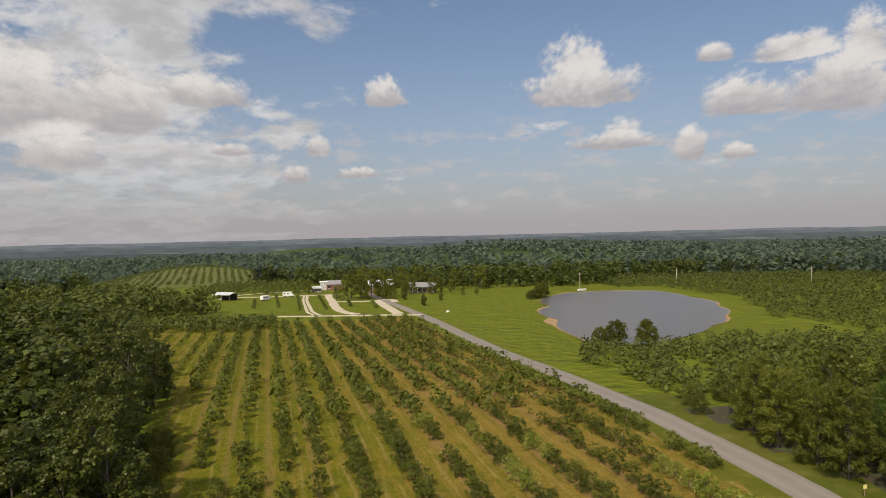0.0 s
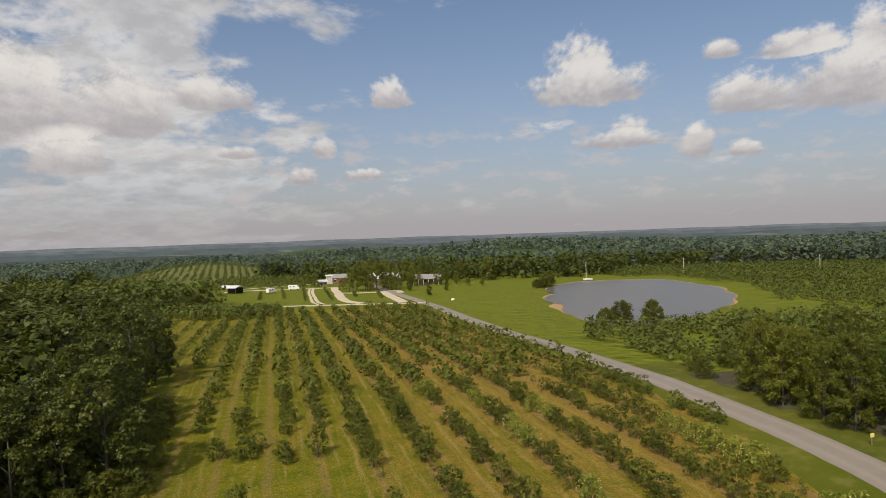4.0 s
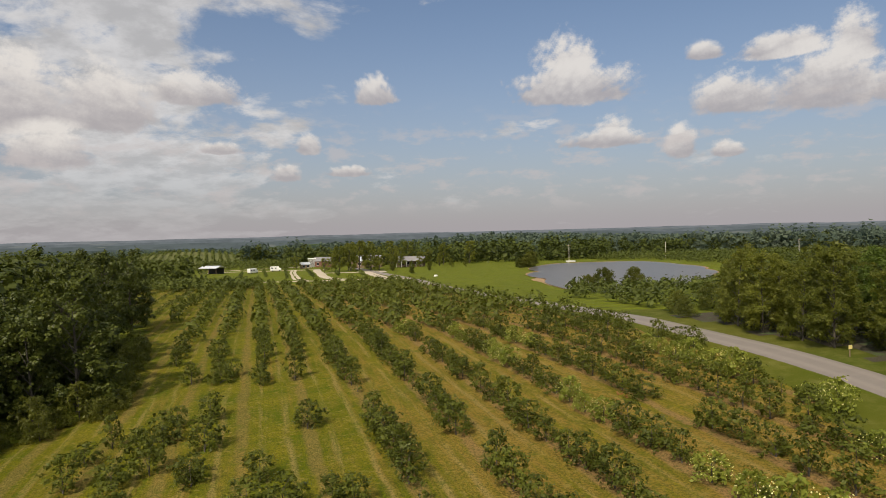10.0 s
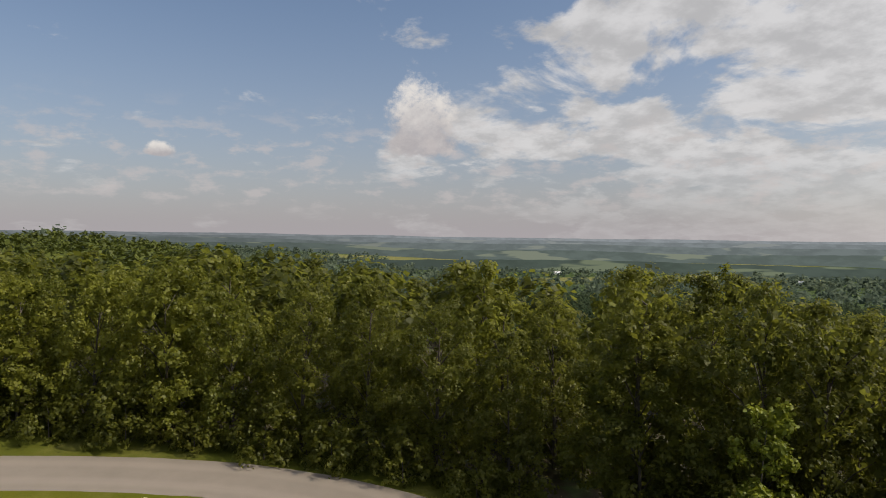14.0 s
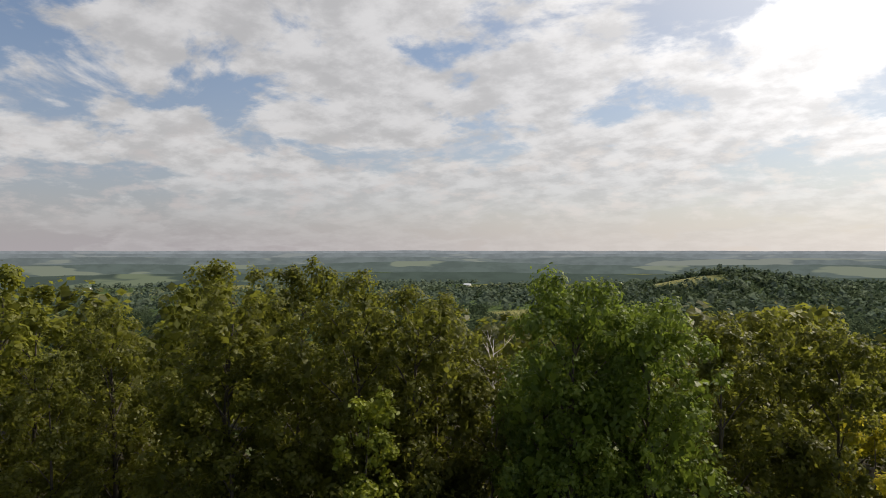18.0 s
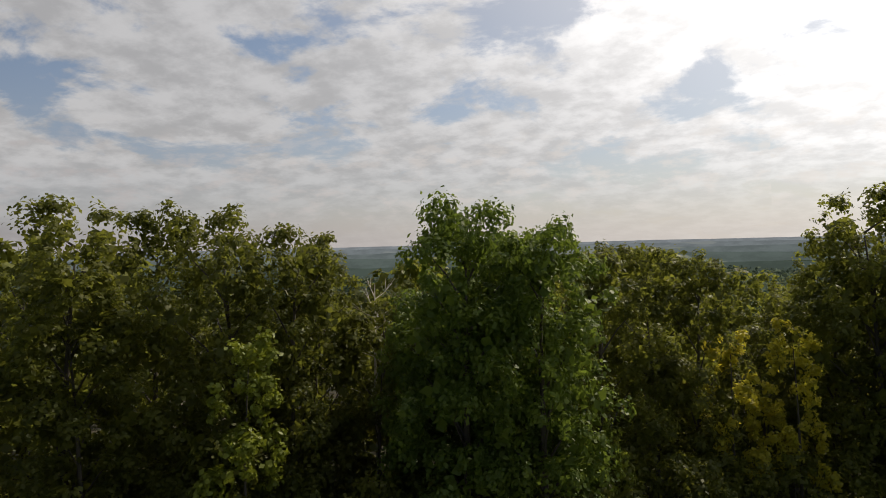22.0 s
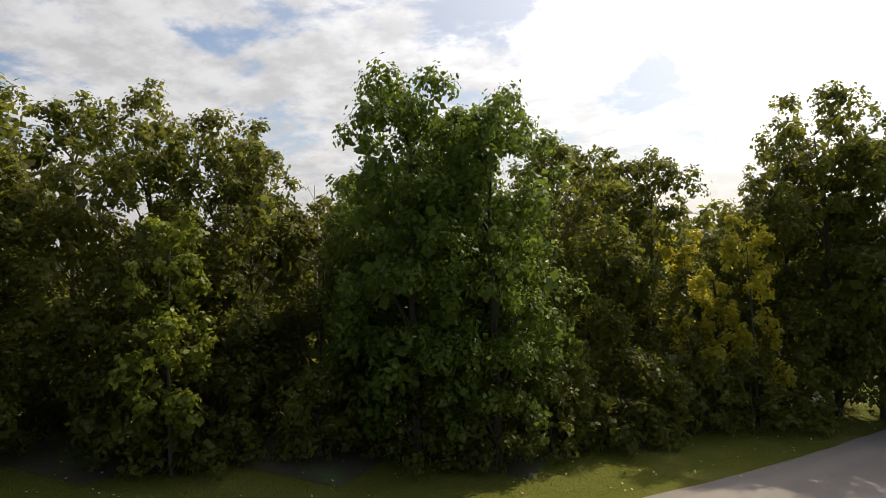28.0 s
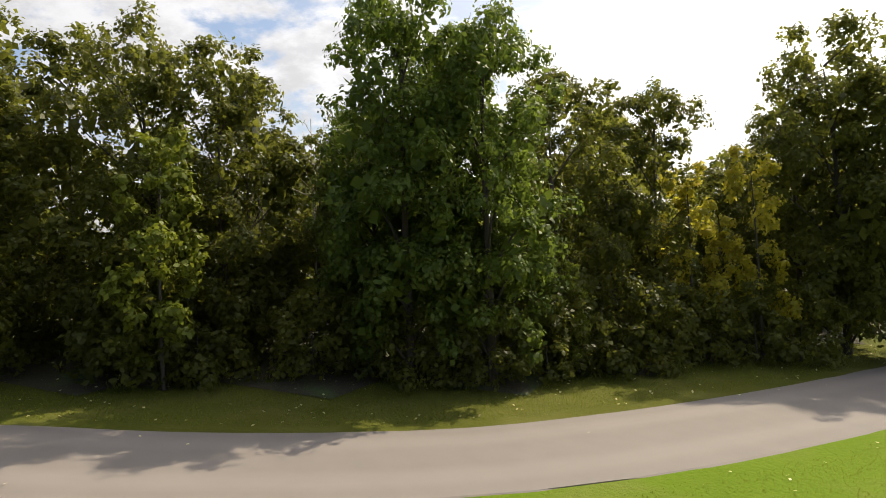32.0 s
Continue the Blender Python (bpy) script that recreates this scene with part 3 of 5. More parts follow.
def plant(model, x, y, scale=1.0, turn=0.0, tall=1.0, sink=0.06, group="", label=""):
    """Stand a tree on the ground: the model itself first, then copies."""
    m = pose(x, y, ground_at(x, y) - sink, 0, 0, turn) @ Matrix.Diagonal((scale, scale, scale * tall, 1))
    if model.name in USED:
        model = copy_thing(model, pose(0, 0, 0))
    USED.add(model.name)
    model.matrix_basis = m
    return tagged(model, label, group=group)


# ---- ground ----
def spread_axis(n, reach, power):
    s = np.linspace(-1, 1, n)
    return np.sign(s) * reach * (np.exp(power * np.abs(s)) - 1) / (np.exp(power) - 1)


def build_ground():
    xs = spread_axis(281, 4900, 4.6)
    ys = spread_axis(281, 4900, 4.6) + 60
    X, Y = np.meshgrid(xs, ys)
    Z = height(X, Y)
    a = np.arctan2(Y - POND[1], X - POND[0])
    inside = np.hypot(X - POND[0], Y - POND[1]) / pond_radius(a)
    Z = Z - 1.2 * smooth(inside, 1.0, 0.8)
    n = len(xs)
    verts = np.stack([X, Y, Z], -1).reshape(-1, 3)
    i = np.arange(n * (n - 1)).reshape(n - 1, n)[:, :-1].ravel()
    faces = np.stack([i, i + 1, i + n + 1, i + n], 1)
    ob = mesh_object("ground", verts.tolist(), faces.tolist(), LAND, shade=True)
    tagged(ob, "rolling green land with woods, meadows and far fields", "ground", kind="structure")
    field = is_field(X, Y).ravel()
    r = np.hypot(X, Y - 120).ravel()
    open_ = smooth(r, 330, 270)
    colour = np.stack([field, open_, field * 0, field * 0 + 1], 1).astype(np.float32)
    layer = ob.data.color_attributes.new("cover", "FLOAT_COLOR", "POINT")
    layer.data.foreach_set("color", colour.ravel())


build_ground()


def sheet(name, x0, x1, y0, y1, step, keep, mat, lift, label, category, stretch=None):
    """A thin sheet that follows the land, where keep(x, y) holds."""
    xs, ys = np.arange(x0, x1 + step, step), np.arange(y0, y1 + step, step)
    X, Y = np.meshgrid(xs, ys)
    ok = keep(X, Y)
    cell = ok[:-1, :-1] & ok[:-1, 1:] & ok[1:, :-1] & ok[1:, 1:]
    j, i = np.nonzero(cell)
    n = len(xs)
    four = np.stack([j * n + i, j * n + i + 1, (j + 1) * n + i + 1, (j + 1) * n + i], 1)
    used, inverse = np.unique(four, return_inverse=True)
    px, py = X.ravel()[used], Y.ravel()[used]
    verts = np.stack([px, py, height(px, py) + lift], 1).tolist()
    faces = inverse.reshape(-1, 4).tolist()
    ob = mesh_object(name, verts, faces, mat, shade=True)
    return tagged(ob, label, category, kind="structure")


# ---- road ----
ROAD = [(-42.0, 330.0), (-23.5, 266.0), (-12.7, 230.0), (-4.5, 201.5), (1.8, 177.0), (7.8, 151.5), (12.3, 132.0), (19.1, 107.5),
        (24.3, 86.0), (28.8, 66.0), (31.9, 50.5), (32.9, 38.0), (33.2, 28.0), (33.4, 18.0), (33.0, 10.0), (31.6, 3.6), (28.9, -1.6),
        (25.2, -5.2), (21.6, -7.2), (18.0, -8.6), (14.8, -10.3), (12.3, -12.1), (10.2, -14.3), (7.9, -17.2), (5.2, -21.0),
        (1.6, -26.8), (-4.0, -36.0), (-12.0, -49.0), (-19.0, -60.0)]


def curve_points(points, step):
    """Catmull-Rom through the points."""
    out = []
    p = [Vector(q) for q in points]
    p = [p[0] * 2 - p[1]] + p + [p[-1] * 2 - p[-2]]
    for i in range(1, len(p) - 2):
        n = max(2, int((p[i + 1] - p[i]).length / step))
        for s in range(n):
            t = s / n
            out.append(0.5 * (2 * p[i] + (p[i + 1] - p[i - 1]) * t + (2 * p[i - 1] - 5 * p[i] + 4 * p[i + 1] - p[i + 2]) * t * t
                              + (3 * p[i] - p[i - 1] - 3 * p[i + 1] + p[i + 2]) * t ** 3))
    out.append(p[-2])
    return out


ROAD_LINE = curve_points(ROAD, 1.2)
ROAD_XY = np.array([(q.x, q.y) for q in ROAD_LINE])


def road_distance(x, y):
    x, y = np.asarray(x, float), np.asarray(y, float)
    d = np.full(x.shape, 1e9)
    for q in ROAD_XY[::2]:
        d = np.minimum(d, np.hypot(x - q[0], y - q[1]))
    return d


def ribbon(name, line, width, lift, mat, label, category, rough=0.0, seed=1, across=8):
    rng = np.random.RandomState(seed)
    verts, faces, uv = [], [], []
    run = 0.0
    jit = [rng.normal(size=2) * rough for q in line]
    for i, q in enumerate(line):
        a = (line[min(i + 1, len(line) - 1)] - line[max(i - 1, 0)]).normalized()
        side = Vector((a.y, -a.x))
        if i:
            run += (q - line[i - 1]).length
        for s in range(across + 1):
            f = s / across
            o = (f - 0.5) * width * (1.0 if s in (0, across) else (across / (across - 2)) * 0.92) + (jit[i][0] if s == 0 else jit[i][1] if s == across else 0)
            p = q + side * o
            crown = 0.05 * (1 - (2 * f - 1) ** 2)
            verts.append((p.x, p.y, ground_at(p.x, p.y) + (lift + crown if 0 < s < across else -0.015)))
            uv.append((f, run))
    n = across + 1
    for i in range(len(line) - 1):
        for s in range(across):
            faces.append((i * n + s, i * n + s + 1, (i + 1) * n + s + 1, (i + 1) * n + s))
    ob = mesh_object(name, verts, faces, mat)
    layer = ob.data.uv_layers.new(name="UVMap")
    for loop in ob.data.loops:
        layer.data[loop.index].uv = uv[loop.vertex_index]
    return tagged(ob, label, category, kind="structure")


ribbon("road", ROAD_LINE, 3.8, 0.02, ASPHALT, "narrow worn grey asphalt lane with crumbling edges", "road", 0.06)


# ---- orchard floor and lawns ----
WOOD_LEFT = [(-32, 20), (-32.5, 38), (-31, 46), (-26.5, 55), (-30, 65), (-35, 78), (-41, 99), (-65, 137), (-113, 207)]


def wood_left_x(y):
    ys, xs = [p[1] for p in WOOD_LEFT], [p[0] for p in WOOD_LEFT]
    return np.interp(y, ys, xs)


ROAD_SORT = np.argsort(ROAD_XY[:, 1])


def road_x(y):
    return np.interp(y, ROAD_XY[ROAD_SORT, 1], ROAD_XY[ROAD_SORT, 0])


sheet("orchard_floor", -125, 36, 9, 206, 1.5,
      lambda X, Y: (X < road_x(Y) - np.interp(Y, [40, 62], [6.6, 3.4])) & (X > wood_left_x(Y) - 3), ORCHARD_FLOOR, 0.03,
      "mown orchard grass with dry brown strips", "grass")
sheet("lawn", -30, 60, -60, 90, 1.5, lambda X, Y: road_distance(X, Y) < 9.0, GRASS, 0.015,
      "short mown grass between the lane and the wood", "grass")
sheet("lawn", -30, 30, -28, 5, 1.0, lambda X, Y: (X < road_x(Y) + 0.5) & (X > -28) & (Y < 5 - 0.45 * X), FRESH_GRASS, 0.024,
      "fresh green mown lawn beside the lane", "grass")
sheet("lawn", -30, 40, -12, 92, 1.0, lambda X, Y: (X < road_x(Y) + 0.5) & (X > np.where(Y < 12, -28, road_x(Y) - np.interp(Y, [40, 62], [8.4, 5.2]))) & (Y > 4 - 0.45 * X), VERGE_GRASS, 0.020,
      "short green verge between the orchard and the lane", "grass")

# ---- pond ----
shore = [(POND[0] + pond_radius(a) * math.cos(a), POND[1] + pond_radius(a) * math.sin(a)) for a in np.linspace(0, 2 * math.pi, 97)[:-1]]
tagged(mesh_object("pond_water", [(x, y, -1.42) for x, y in shore], [tuple(range(96))], WATER),
       "still grey-brown farm pond under open sky", "pond", kind="structure")


def template(seed, tall, wide, base, clumps, count, size):
    r = np.random.RandomState(seed)
    u = (np.arange(clumps) + r.rand(clumps)) / clumps
    prof = np.sin(np.pi * np.clip(0.15 + 0.74 * u, 0, 1)) ** 0.45
    a = np.arange(clumps) * 2.399
    rad = wide * prof * (0.4 + 0.6 * r.rand(clumps)) * 0.75
    c = np.stack([rad * np.cos(a), rad * np.sin(a), base + (tall - base) * (0.05 + 0.85 * u)], 1)
    return leaves(r, c, wide * (0.30 + 0.18 * r.rand(clumps)), count, size, per=min(9, max(3, count // 20)), droop=0.1, fat=1.7, up=0.7)


def stand(name, places, templates, mat, label, category, seed=1, lo=0.8, hi=1.1, sink=0.1):
    """Many leaf masses joined into one object."""
    r = np.random.RandomState(seed)
    parts_ = []
    p = np.array(places)
    z = height(p[:, 0], p[:, 1])
    for (x, y), gz in zip(places, z):
        q = templates[r.randint(len(templates))] * np.array([1, 1, r.uniform(0.85, 1.2)]) * r.uniform(lo, hi)
        a = r.rand() * 6.283
        c, s_ = math.cos(a), math.sin(a)
        q = q @ np.array([[c, s_, 0], [-s_, c, 0], [0, 0, 1]])
        parts_.append(q + np.array([x, y, gz - sink]))
    return tagged(quads(name, np.concatenate(parts_), mat), label, category, kind="stuff")


# ---- woods along the lane ----
WOOD_LABEL = "broadleaf tree in full green summer leaf at the wood's edge"
BIG = [tree_model("tree", 11, 12.0, 3.5, 0.3, 170, 15000, 0.175, LEAF_WOOD, WOOD_LABEL, thick=0.17, lobes=19),
       tree_model("tree", 12, 11.0, 2.9, 0.3, 150, 12500, 0.17, LEAF_WOOD, "slender broadleaf tree with olive green leaves", thick=0.14, lobes=16),
       tree_model("tree", 13, 12.5, 4.1, 0.5, 190, 17000, 0.18, LEAF_WOOD, WOOD_LABEL, thick=0.19, lobes=22),
       tree_model("tree", 14, 10.0, 2.6, 0.2, 130, 11000, 0.165, LEAF_WOOD, "young broadleaf tree with leaves down to the grass", thick=0.11, lobes=15)]
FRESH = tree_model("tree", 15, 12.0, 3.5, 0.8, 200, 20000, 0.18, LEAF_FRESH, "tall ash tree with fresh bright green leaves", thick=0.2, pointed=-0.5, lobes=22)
YELLOWING = tree_model("tree", 16, 7.0, 1.4, 0.8, 70, 3200, 0.15, LEAF_YELLOW, "slim tree with yellow turning leaves", thick=0.08, lobes=10)
SAPLING = tree_model("sapling", 17, 6.5, 1.3, 0.3, 90, 4600, 0.16, LEAF_BRIGHT, "bright yellow-green sapling before the dark wood", "sapling", thick=0.07, lobes=13)
SHRUB = [tree_model("shrub", 18, 3.2, 1.8, 0.0, 26, 2000, 0.19, LEAF_WOOD, "dark leafy shrub under the trees", "shrub", thick=0.05, limbs=4),
         tree_model("shrub", 19, 2.3, 1.5, 0.0, 22, 1500, 0.18, LEAF_WOOD, "low dense shrub in the shade of the wood", "shrub", thick=0.05, limbs=4)]
MIDDLE = [tree_model("tree", 31, 12.0, 3.9, 1.0, 72, 2400, 0.38, LEAF_SUN_TONE, "broadleaf tree inside the green wood", thick=0.2, lobes=13, fat=1.5),
          tree_model("tree", 32, 11.0, 3.4, 0.8, 66, 2100, 0.37, LEAF_SUN_TONE, "broadleaf tree inside the green wood", thick=0.18, lobes=13, fat=1.5),
          tree_model("tree", 33, 13.0, 4.4, 1.2, 78, 2700, 0.39, LEAF_SUN_TONE, "spreading broadleaf tree of the green wood", thick=0.22, lobes=13, fat=1.5)]
# Same wood trees, with sun and then shade put into the leaf colour.
SUN_TONED = [tree_model("tree", 34, 12.0, 3.9, 0.6, 150, 9500, 0.22, LEAF_SUN_TONE, "broadleaf tree beside the lane, yellow-green leaves lightened for sun", thick=0.16, lobes=20, fat=1.2),
         tree_model("tree", 35, 11.0, 3.5, 0.3, 130, 8500, 0.21, LEAF_SUN_TONE, "leafy yellow-green tree at the wood's edge, lightened for sun", thick=0.14, lobes=18, fat=1.2)]
SHADE_TONED = [tree_model("tree", 131, 12.0, 3.9, 0.4, 90, 6000, 0.27, LEAF_SHADE_TONE, "dark green broadleaf tree at the orchard's edge, darkened for shade", thick=0.2, lobes=16, fat=1.3),
       tree_model("tree", 132, 11.0, 3.5, 0.3, 80, 5200, 0.26, LEAF_SHADE_TONE, "dark green tree with leaves down to the grass, darkened for shade", thick=0.18, lobes=15, fat=1.3),
       tree_model("tree", 133, 13.0, 4.3, 0.5, 96, 6600, 0.28, LEAF_SHADE_TONE, "tall dark green tree of the orchard wood, darkened for shade", thick=0.22, lobes=18, fat=1.3)]
rng = random.Random(5)
WOOD_GROUP = "trees of the roadside wood"

# the trees that stand out: place, model, scale, height factor
FRONT = [(27.6, -11.2, 0, 0.90, 0.98), (28.2, -15.0, 1, 0.97, 1.0), (24.2, -15.0, 2, 0.80, 1.06), (23.3, -18.0, 1, 0.90, 0.98),
         (26.0, -21.5, 3, 0.95, 0.9), (13.8, -22.2, 1, 0.90, 1.0), (12.4, -25.6, 3, 1.0, 1.03), (10.9, -26.0, 1, 0.85, 1.05),
         (4.4, -29.2, 0, 1.02, 1.04), (1.4, -30.2, 2, 0.95, 1.06), (-3.5, -34.5, 0, 1.0, 1.0), (8.6, -29.0, 3, 0.8, 0.9),
         (22.9, -16.2, 0, 0.78, 1.08), (2.9, -29.4, 1, 0.98, 1.0), (5.8, -31.0, 2, 0.84, 1.02), (21.0, -18.6, 3, 0.82, 0.95), (26.4, -11.0, 3, 0.9, 0.95)]
for x, y, k, sc, tall in FRONT:
    plant(BIG[k], x, y, sc, rng.uniform(0, 360), tall, group=WOOD_GROUP)
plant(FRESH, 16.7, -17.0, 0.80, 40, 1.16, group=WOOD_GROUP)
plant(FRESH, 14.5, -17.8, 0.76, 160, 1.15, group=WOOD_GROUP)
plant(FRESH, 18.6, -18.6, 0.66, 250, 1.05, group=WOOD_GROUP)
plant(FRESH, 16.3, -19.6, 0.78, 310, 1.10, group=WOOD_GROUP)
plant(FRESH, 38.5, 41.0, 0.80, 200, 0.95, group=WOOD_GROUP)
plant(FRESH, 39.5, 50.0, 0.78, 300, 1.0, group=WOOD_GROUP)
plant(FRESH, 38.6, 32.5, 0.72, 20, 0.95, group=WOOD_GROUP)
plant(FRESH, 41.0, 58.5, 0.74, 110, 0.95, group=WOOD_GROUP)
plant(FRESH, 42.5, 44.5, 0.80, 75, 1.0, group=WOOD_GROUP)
plant(YELLOWING, 9.6, -25.0, 1.05, 10, 0.98)
plant(YELLOWING, 7.4, -26.0, 1.0, 130, 1.12)
plant(YELLOWING, 8.6, -26.6, 0.75, 220, 0.9)
plant(SAPLING, 21.7, -12.7, 1.02, 0, 1.05)
for x, y, sc in ((22.2, -12.9, 0.95), (21.4, -13.6, 0.9), (23.2, -13.0, 1.0), (9.0, -24.3, 0.8), (7.6, -25.2, 0.9), (10.2, -24.6, 0.85), (6.2, -26.4, 0.9), (16.3, -16.3, 0.7), (14.4, -17.3, 0.75), (17.9, -16.7, 0.8), (13.2, -18.9, 0.8), (19.3, -15.9, 0.8), (12.6, -20.2, 0.9), (11.6, -21.2, 0.95), (13.0, -21.3, 1.0), (10.8, -22.3, 0.9)):
    plant(SHRUB[0], x, y, sc, x * 77, group="shrubs along the wood's edge")
plant(SAPLING, 12.7, -19.9, 0.55, 90, 1.2)

# the wood comes close to the lane at its bend
for n, (x, y) in enumerate(((38.0, 17.0), (37.4, 13.2), (36.6, 9.4), (35.7, 6.0), (34.6, 2.6), (33.4, -0.6), (31.8, -3.8), (29.8, -6.8))):
    x += 0.9
    plant(SUN_TONED[n % 2] if y > 4 else BIG[n % 4], x, y, 0.66 + 0.05 * (n % 3), n * 71, 1.0 + 0.06 * (n % 2), group=WOOD_GROUP)
    plant(SHRUB[n % 2], x - 1.0, y + 1.7, 0.85 + 0.1 * (n % 3), n * 53, group="shrubs along the wood's edge")
    plant(SHRUB[(n + 1) % 2], x - 0.7, y - 0.3, 0.9, n * 97, group="shrubs along the wood's edge")


def clear_of(x, y, taken, gap):
    return all((x - a) ** 2 + (y - b) ** 2 > gap * gap for a, b in taken)


taken = [(f[0], f[1]) for f in FRONT] + [(16.5, -17.1), (14.7, -18.2), (18.6, -18.6), (38.5, 41.0), (39.5, 50.0), (38.6, 32.5), (41.0, 58.5), (42.5, 44.5)]
EAST = ROAD_XY[(ROAD_XY[:, 1] < 84) & (ROAD_XY[:, 1] > -56)]


def east_of_road(x, y):
    """Distance to the lane, positive on its wooded side."""
    d = np.hypot(EAST[:, 0] - x, EAST[:, 1] - y)
    i = int(np.argmin(d))
    a, b = EAST[max(i - 1, 0)], EAST[min(i + 1, len(EAST) - 1)]
    s = (b[0] - a[0]) * (y - a[1]) - (b[1] - a[1]) * (x - a[0])
    return d[i] if s > 0 else -d[i]


# a front of trees, then the depth of the wood
deep = []
INNER = [template(36 + k, 11.5, 4.2, 0.5, 18, 900, 0.70) for k in range(4)]


def beside_lane(lo, hi):
    """A random place on the wooded side, so far from the lane."""
    i = rng.randrange(1, len(EAST) - 1)
    along = Vector(EAST[i + 1] - EAST[i - 1]).normalized()
    p = Vector(EAST[i]) + Vector((-along.y, along.x)) * rng.uniform(lo, hi)
    return p.x, p.y


for band, (lo, hi, gap, tries) in enumerate(((7.2, 9.6, 3.5, 700), (9.8, 17.0, 3.9, 1500), (17.0, 62.0, 5.2, 3000))):
    for n in range(tries):
        x, y = beside_lane(lo - 2.6, hi)
        d = east_of_road(x, y)
        lawn = 2.6 if y > 34 else 1.2 if y > 8 else 0.0
        if not lo - lawn < d < hi or not clear_of(x, y, taken, gap) or y - 0.15 * x > 70:
            continue
        if band == 0 and y < -8 and 8 < x < 25:
            continue
        taken.append((x, y))
        if band == 2:
            deep.append((x, y))
            continue
        near_lane = band == 0
        side = 0.68 if y > 56 else 0.70 if y > 44 else 0.62 if y > 4 else 0.72 if y < -8 else 0.68
        plant(rng.choice(MIDDLE if not near_lane else SUN_TONED if y > 4 else BIG), x, y, rng.uniform(0.85, 1.1) * side, rng.uniform(0, 360), rng.uniform(0.92, 1.12), group=WOOD_GROUP)
stand("wood_interior", deep, INNER, LEAF_WOOD, "close-grown green trees deep in the roadside wood", "woodland", 38, 0.58, 0.74)
low = []
for n in range(1200):
    x, y = beside_lane(4.8, 12.0)
    d = east_of_road(x, y)
    if 7.6 - (2.8 if y > 34 else 1.6 if y > 8 else 0) < d < 12.0 and clear_of(x, y, low, 2.2 if y < 12 else 3.0) and y < 84:
        low.append((x, y))
        plant(rng.choice(SHRUB), x, y, rng.uniform(0.7, 1.2) * (0.8 if d < 9 else 1.15), rng.uniform(0, 360), group="shrubs along the wood's edge")
# reaches out over the verge grass, where its dark tone stands for shade
sheet("wood_floor", -40, 100, -84, 80, 1.4, lambda X, Y: np.vectorize(east_of_road)(X, Y) > np.where(Y > 34, 4.2, np.where(Y < 0, 4.3, 5.3)) + 0.9 * np.sin(X * 0.9) * np.sin(Y * 0.7), SHADED_LITTER, 0.035,
      "leaf litter and weeds under the trees, darkened for tree shade", "wood floor")

# ---- wood on the other side of the orchard ----
taken, deep = [], []
for n in range(4200):
    x, y = rng.uniform(-120, -24), rng.uniform(12, 190)
    if x > wood_left_x(y) - 3.0 or not clear_of(x, y, taken, 3.6 if y < 84 else 4.6):
        continue
    depth = wood_left_x(y) - x
    if depth > 38:
        continue
    taken.append((x, y))
    if depth > 13 or y > 125:
        deep.append((x, y))
    elif depth < 7 and y < 72:
        plant(rng.choice(SHADE_TONED), x, y, rng.uniform(0.80, 1.0), rng.uniform(0, 360), rng.uniform(0.92, 1.06), group="trees of the orchard wood")
    else:
        plant(rng.choice(SHADE_TONED), x, y, rng.uniform(0.78, 1.0), rng.uniform(0, 360), rng.uniform(0.9, 1.1), group="trees of the orchard wood")
stand("wood_interior", deep, INNER, LEAF_SHADE_TONE, "close-grown green trees of the orchard wood", "woodland", 39, 0.8, 1.0)
low = []
for n in range(500):
    y = rng.uniform(14, 80)
    x = wood_left_x(y) + rng.uniform(-2.5, 0.6)
    if clear_of(x, y, low, 1.8):
        low.append((x, y))
        plant(rng.choice(SHRUB), x, y, rng.uniform(0.6, 1.0), rng.uniform(0, 360), group="shrubs along the orchard wood")


# ---- far woods: leaf masses too many to count ----
FAR_A = [template(41 + k, 11.0, 4.6, 0.3, 10, 130, 1.25) for k in range(4)]
FAR_B = [template(51 + k, 12, 6.0, 0.3, 9, 84, 1.9) for k in range(4)]
FAR_C = [template(61 + k, 13, 12, 0.3, 8, 22, 5.8) for k in range(4)]


def scatter(seed, n, x0, x1, y0, y1, keep, gap):
    r = np.random.RandomState(seed)
    p = np.stack([r.uniform(x0, x1, n), r.uniform(y0, y1, n)], 1)
    p = p[keep(p[:, 0], p[:, 1])]
    cells = np.floor(p / gap).astype(int)
    _, first = np.unique(cells, axis=0, return_index=True)
    return p[np.sort(first)]


def line_wood(x, y):
    """The wood behind the pond, the farm and the orchards."""
    back = np.interp(x, [-420, -150, -100, -40, 20, 60, 85, 105, 220, 420], [250, 390, 400, 345, 322, 318, 330, 392, 392, 350])
    az = np.degrees(np.arctan2(x, y))
    return (back < y) & (y < back + 60) & ~((az > -29) & (az < -16.5) & (np.hypot(x, y) > 330))


places = scatter(3, 9000, -420, 420, 240, 520, line_wood, 6.2)
stand("far_wood", places, FAR_A, LEAF_FAR, "dense green wood behind the pond and farm", "woodland", 4, 0.7, 0.98)


def left_wood(x, y):
    edge = np.where(y < 210, wood_left_x(y) - 36, np.interp(y, [210, 235, 262, 300], [-108, -84, -100, -150]))
    return (x > edge - 110) & (x < edge) & (y < 300)


places = scatter(6, 9000, -330, -60, 10, 300, left_wood, 6.2)
stand("far_wood", places, FAR_A, LEAF_FAR, "dense green wood beside the orchard", "woodland", 7, 0.6, 0.85)


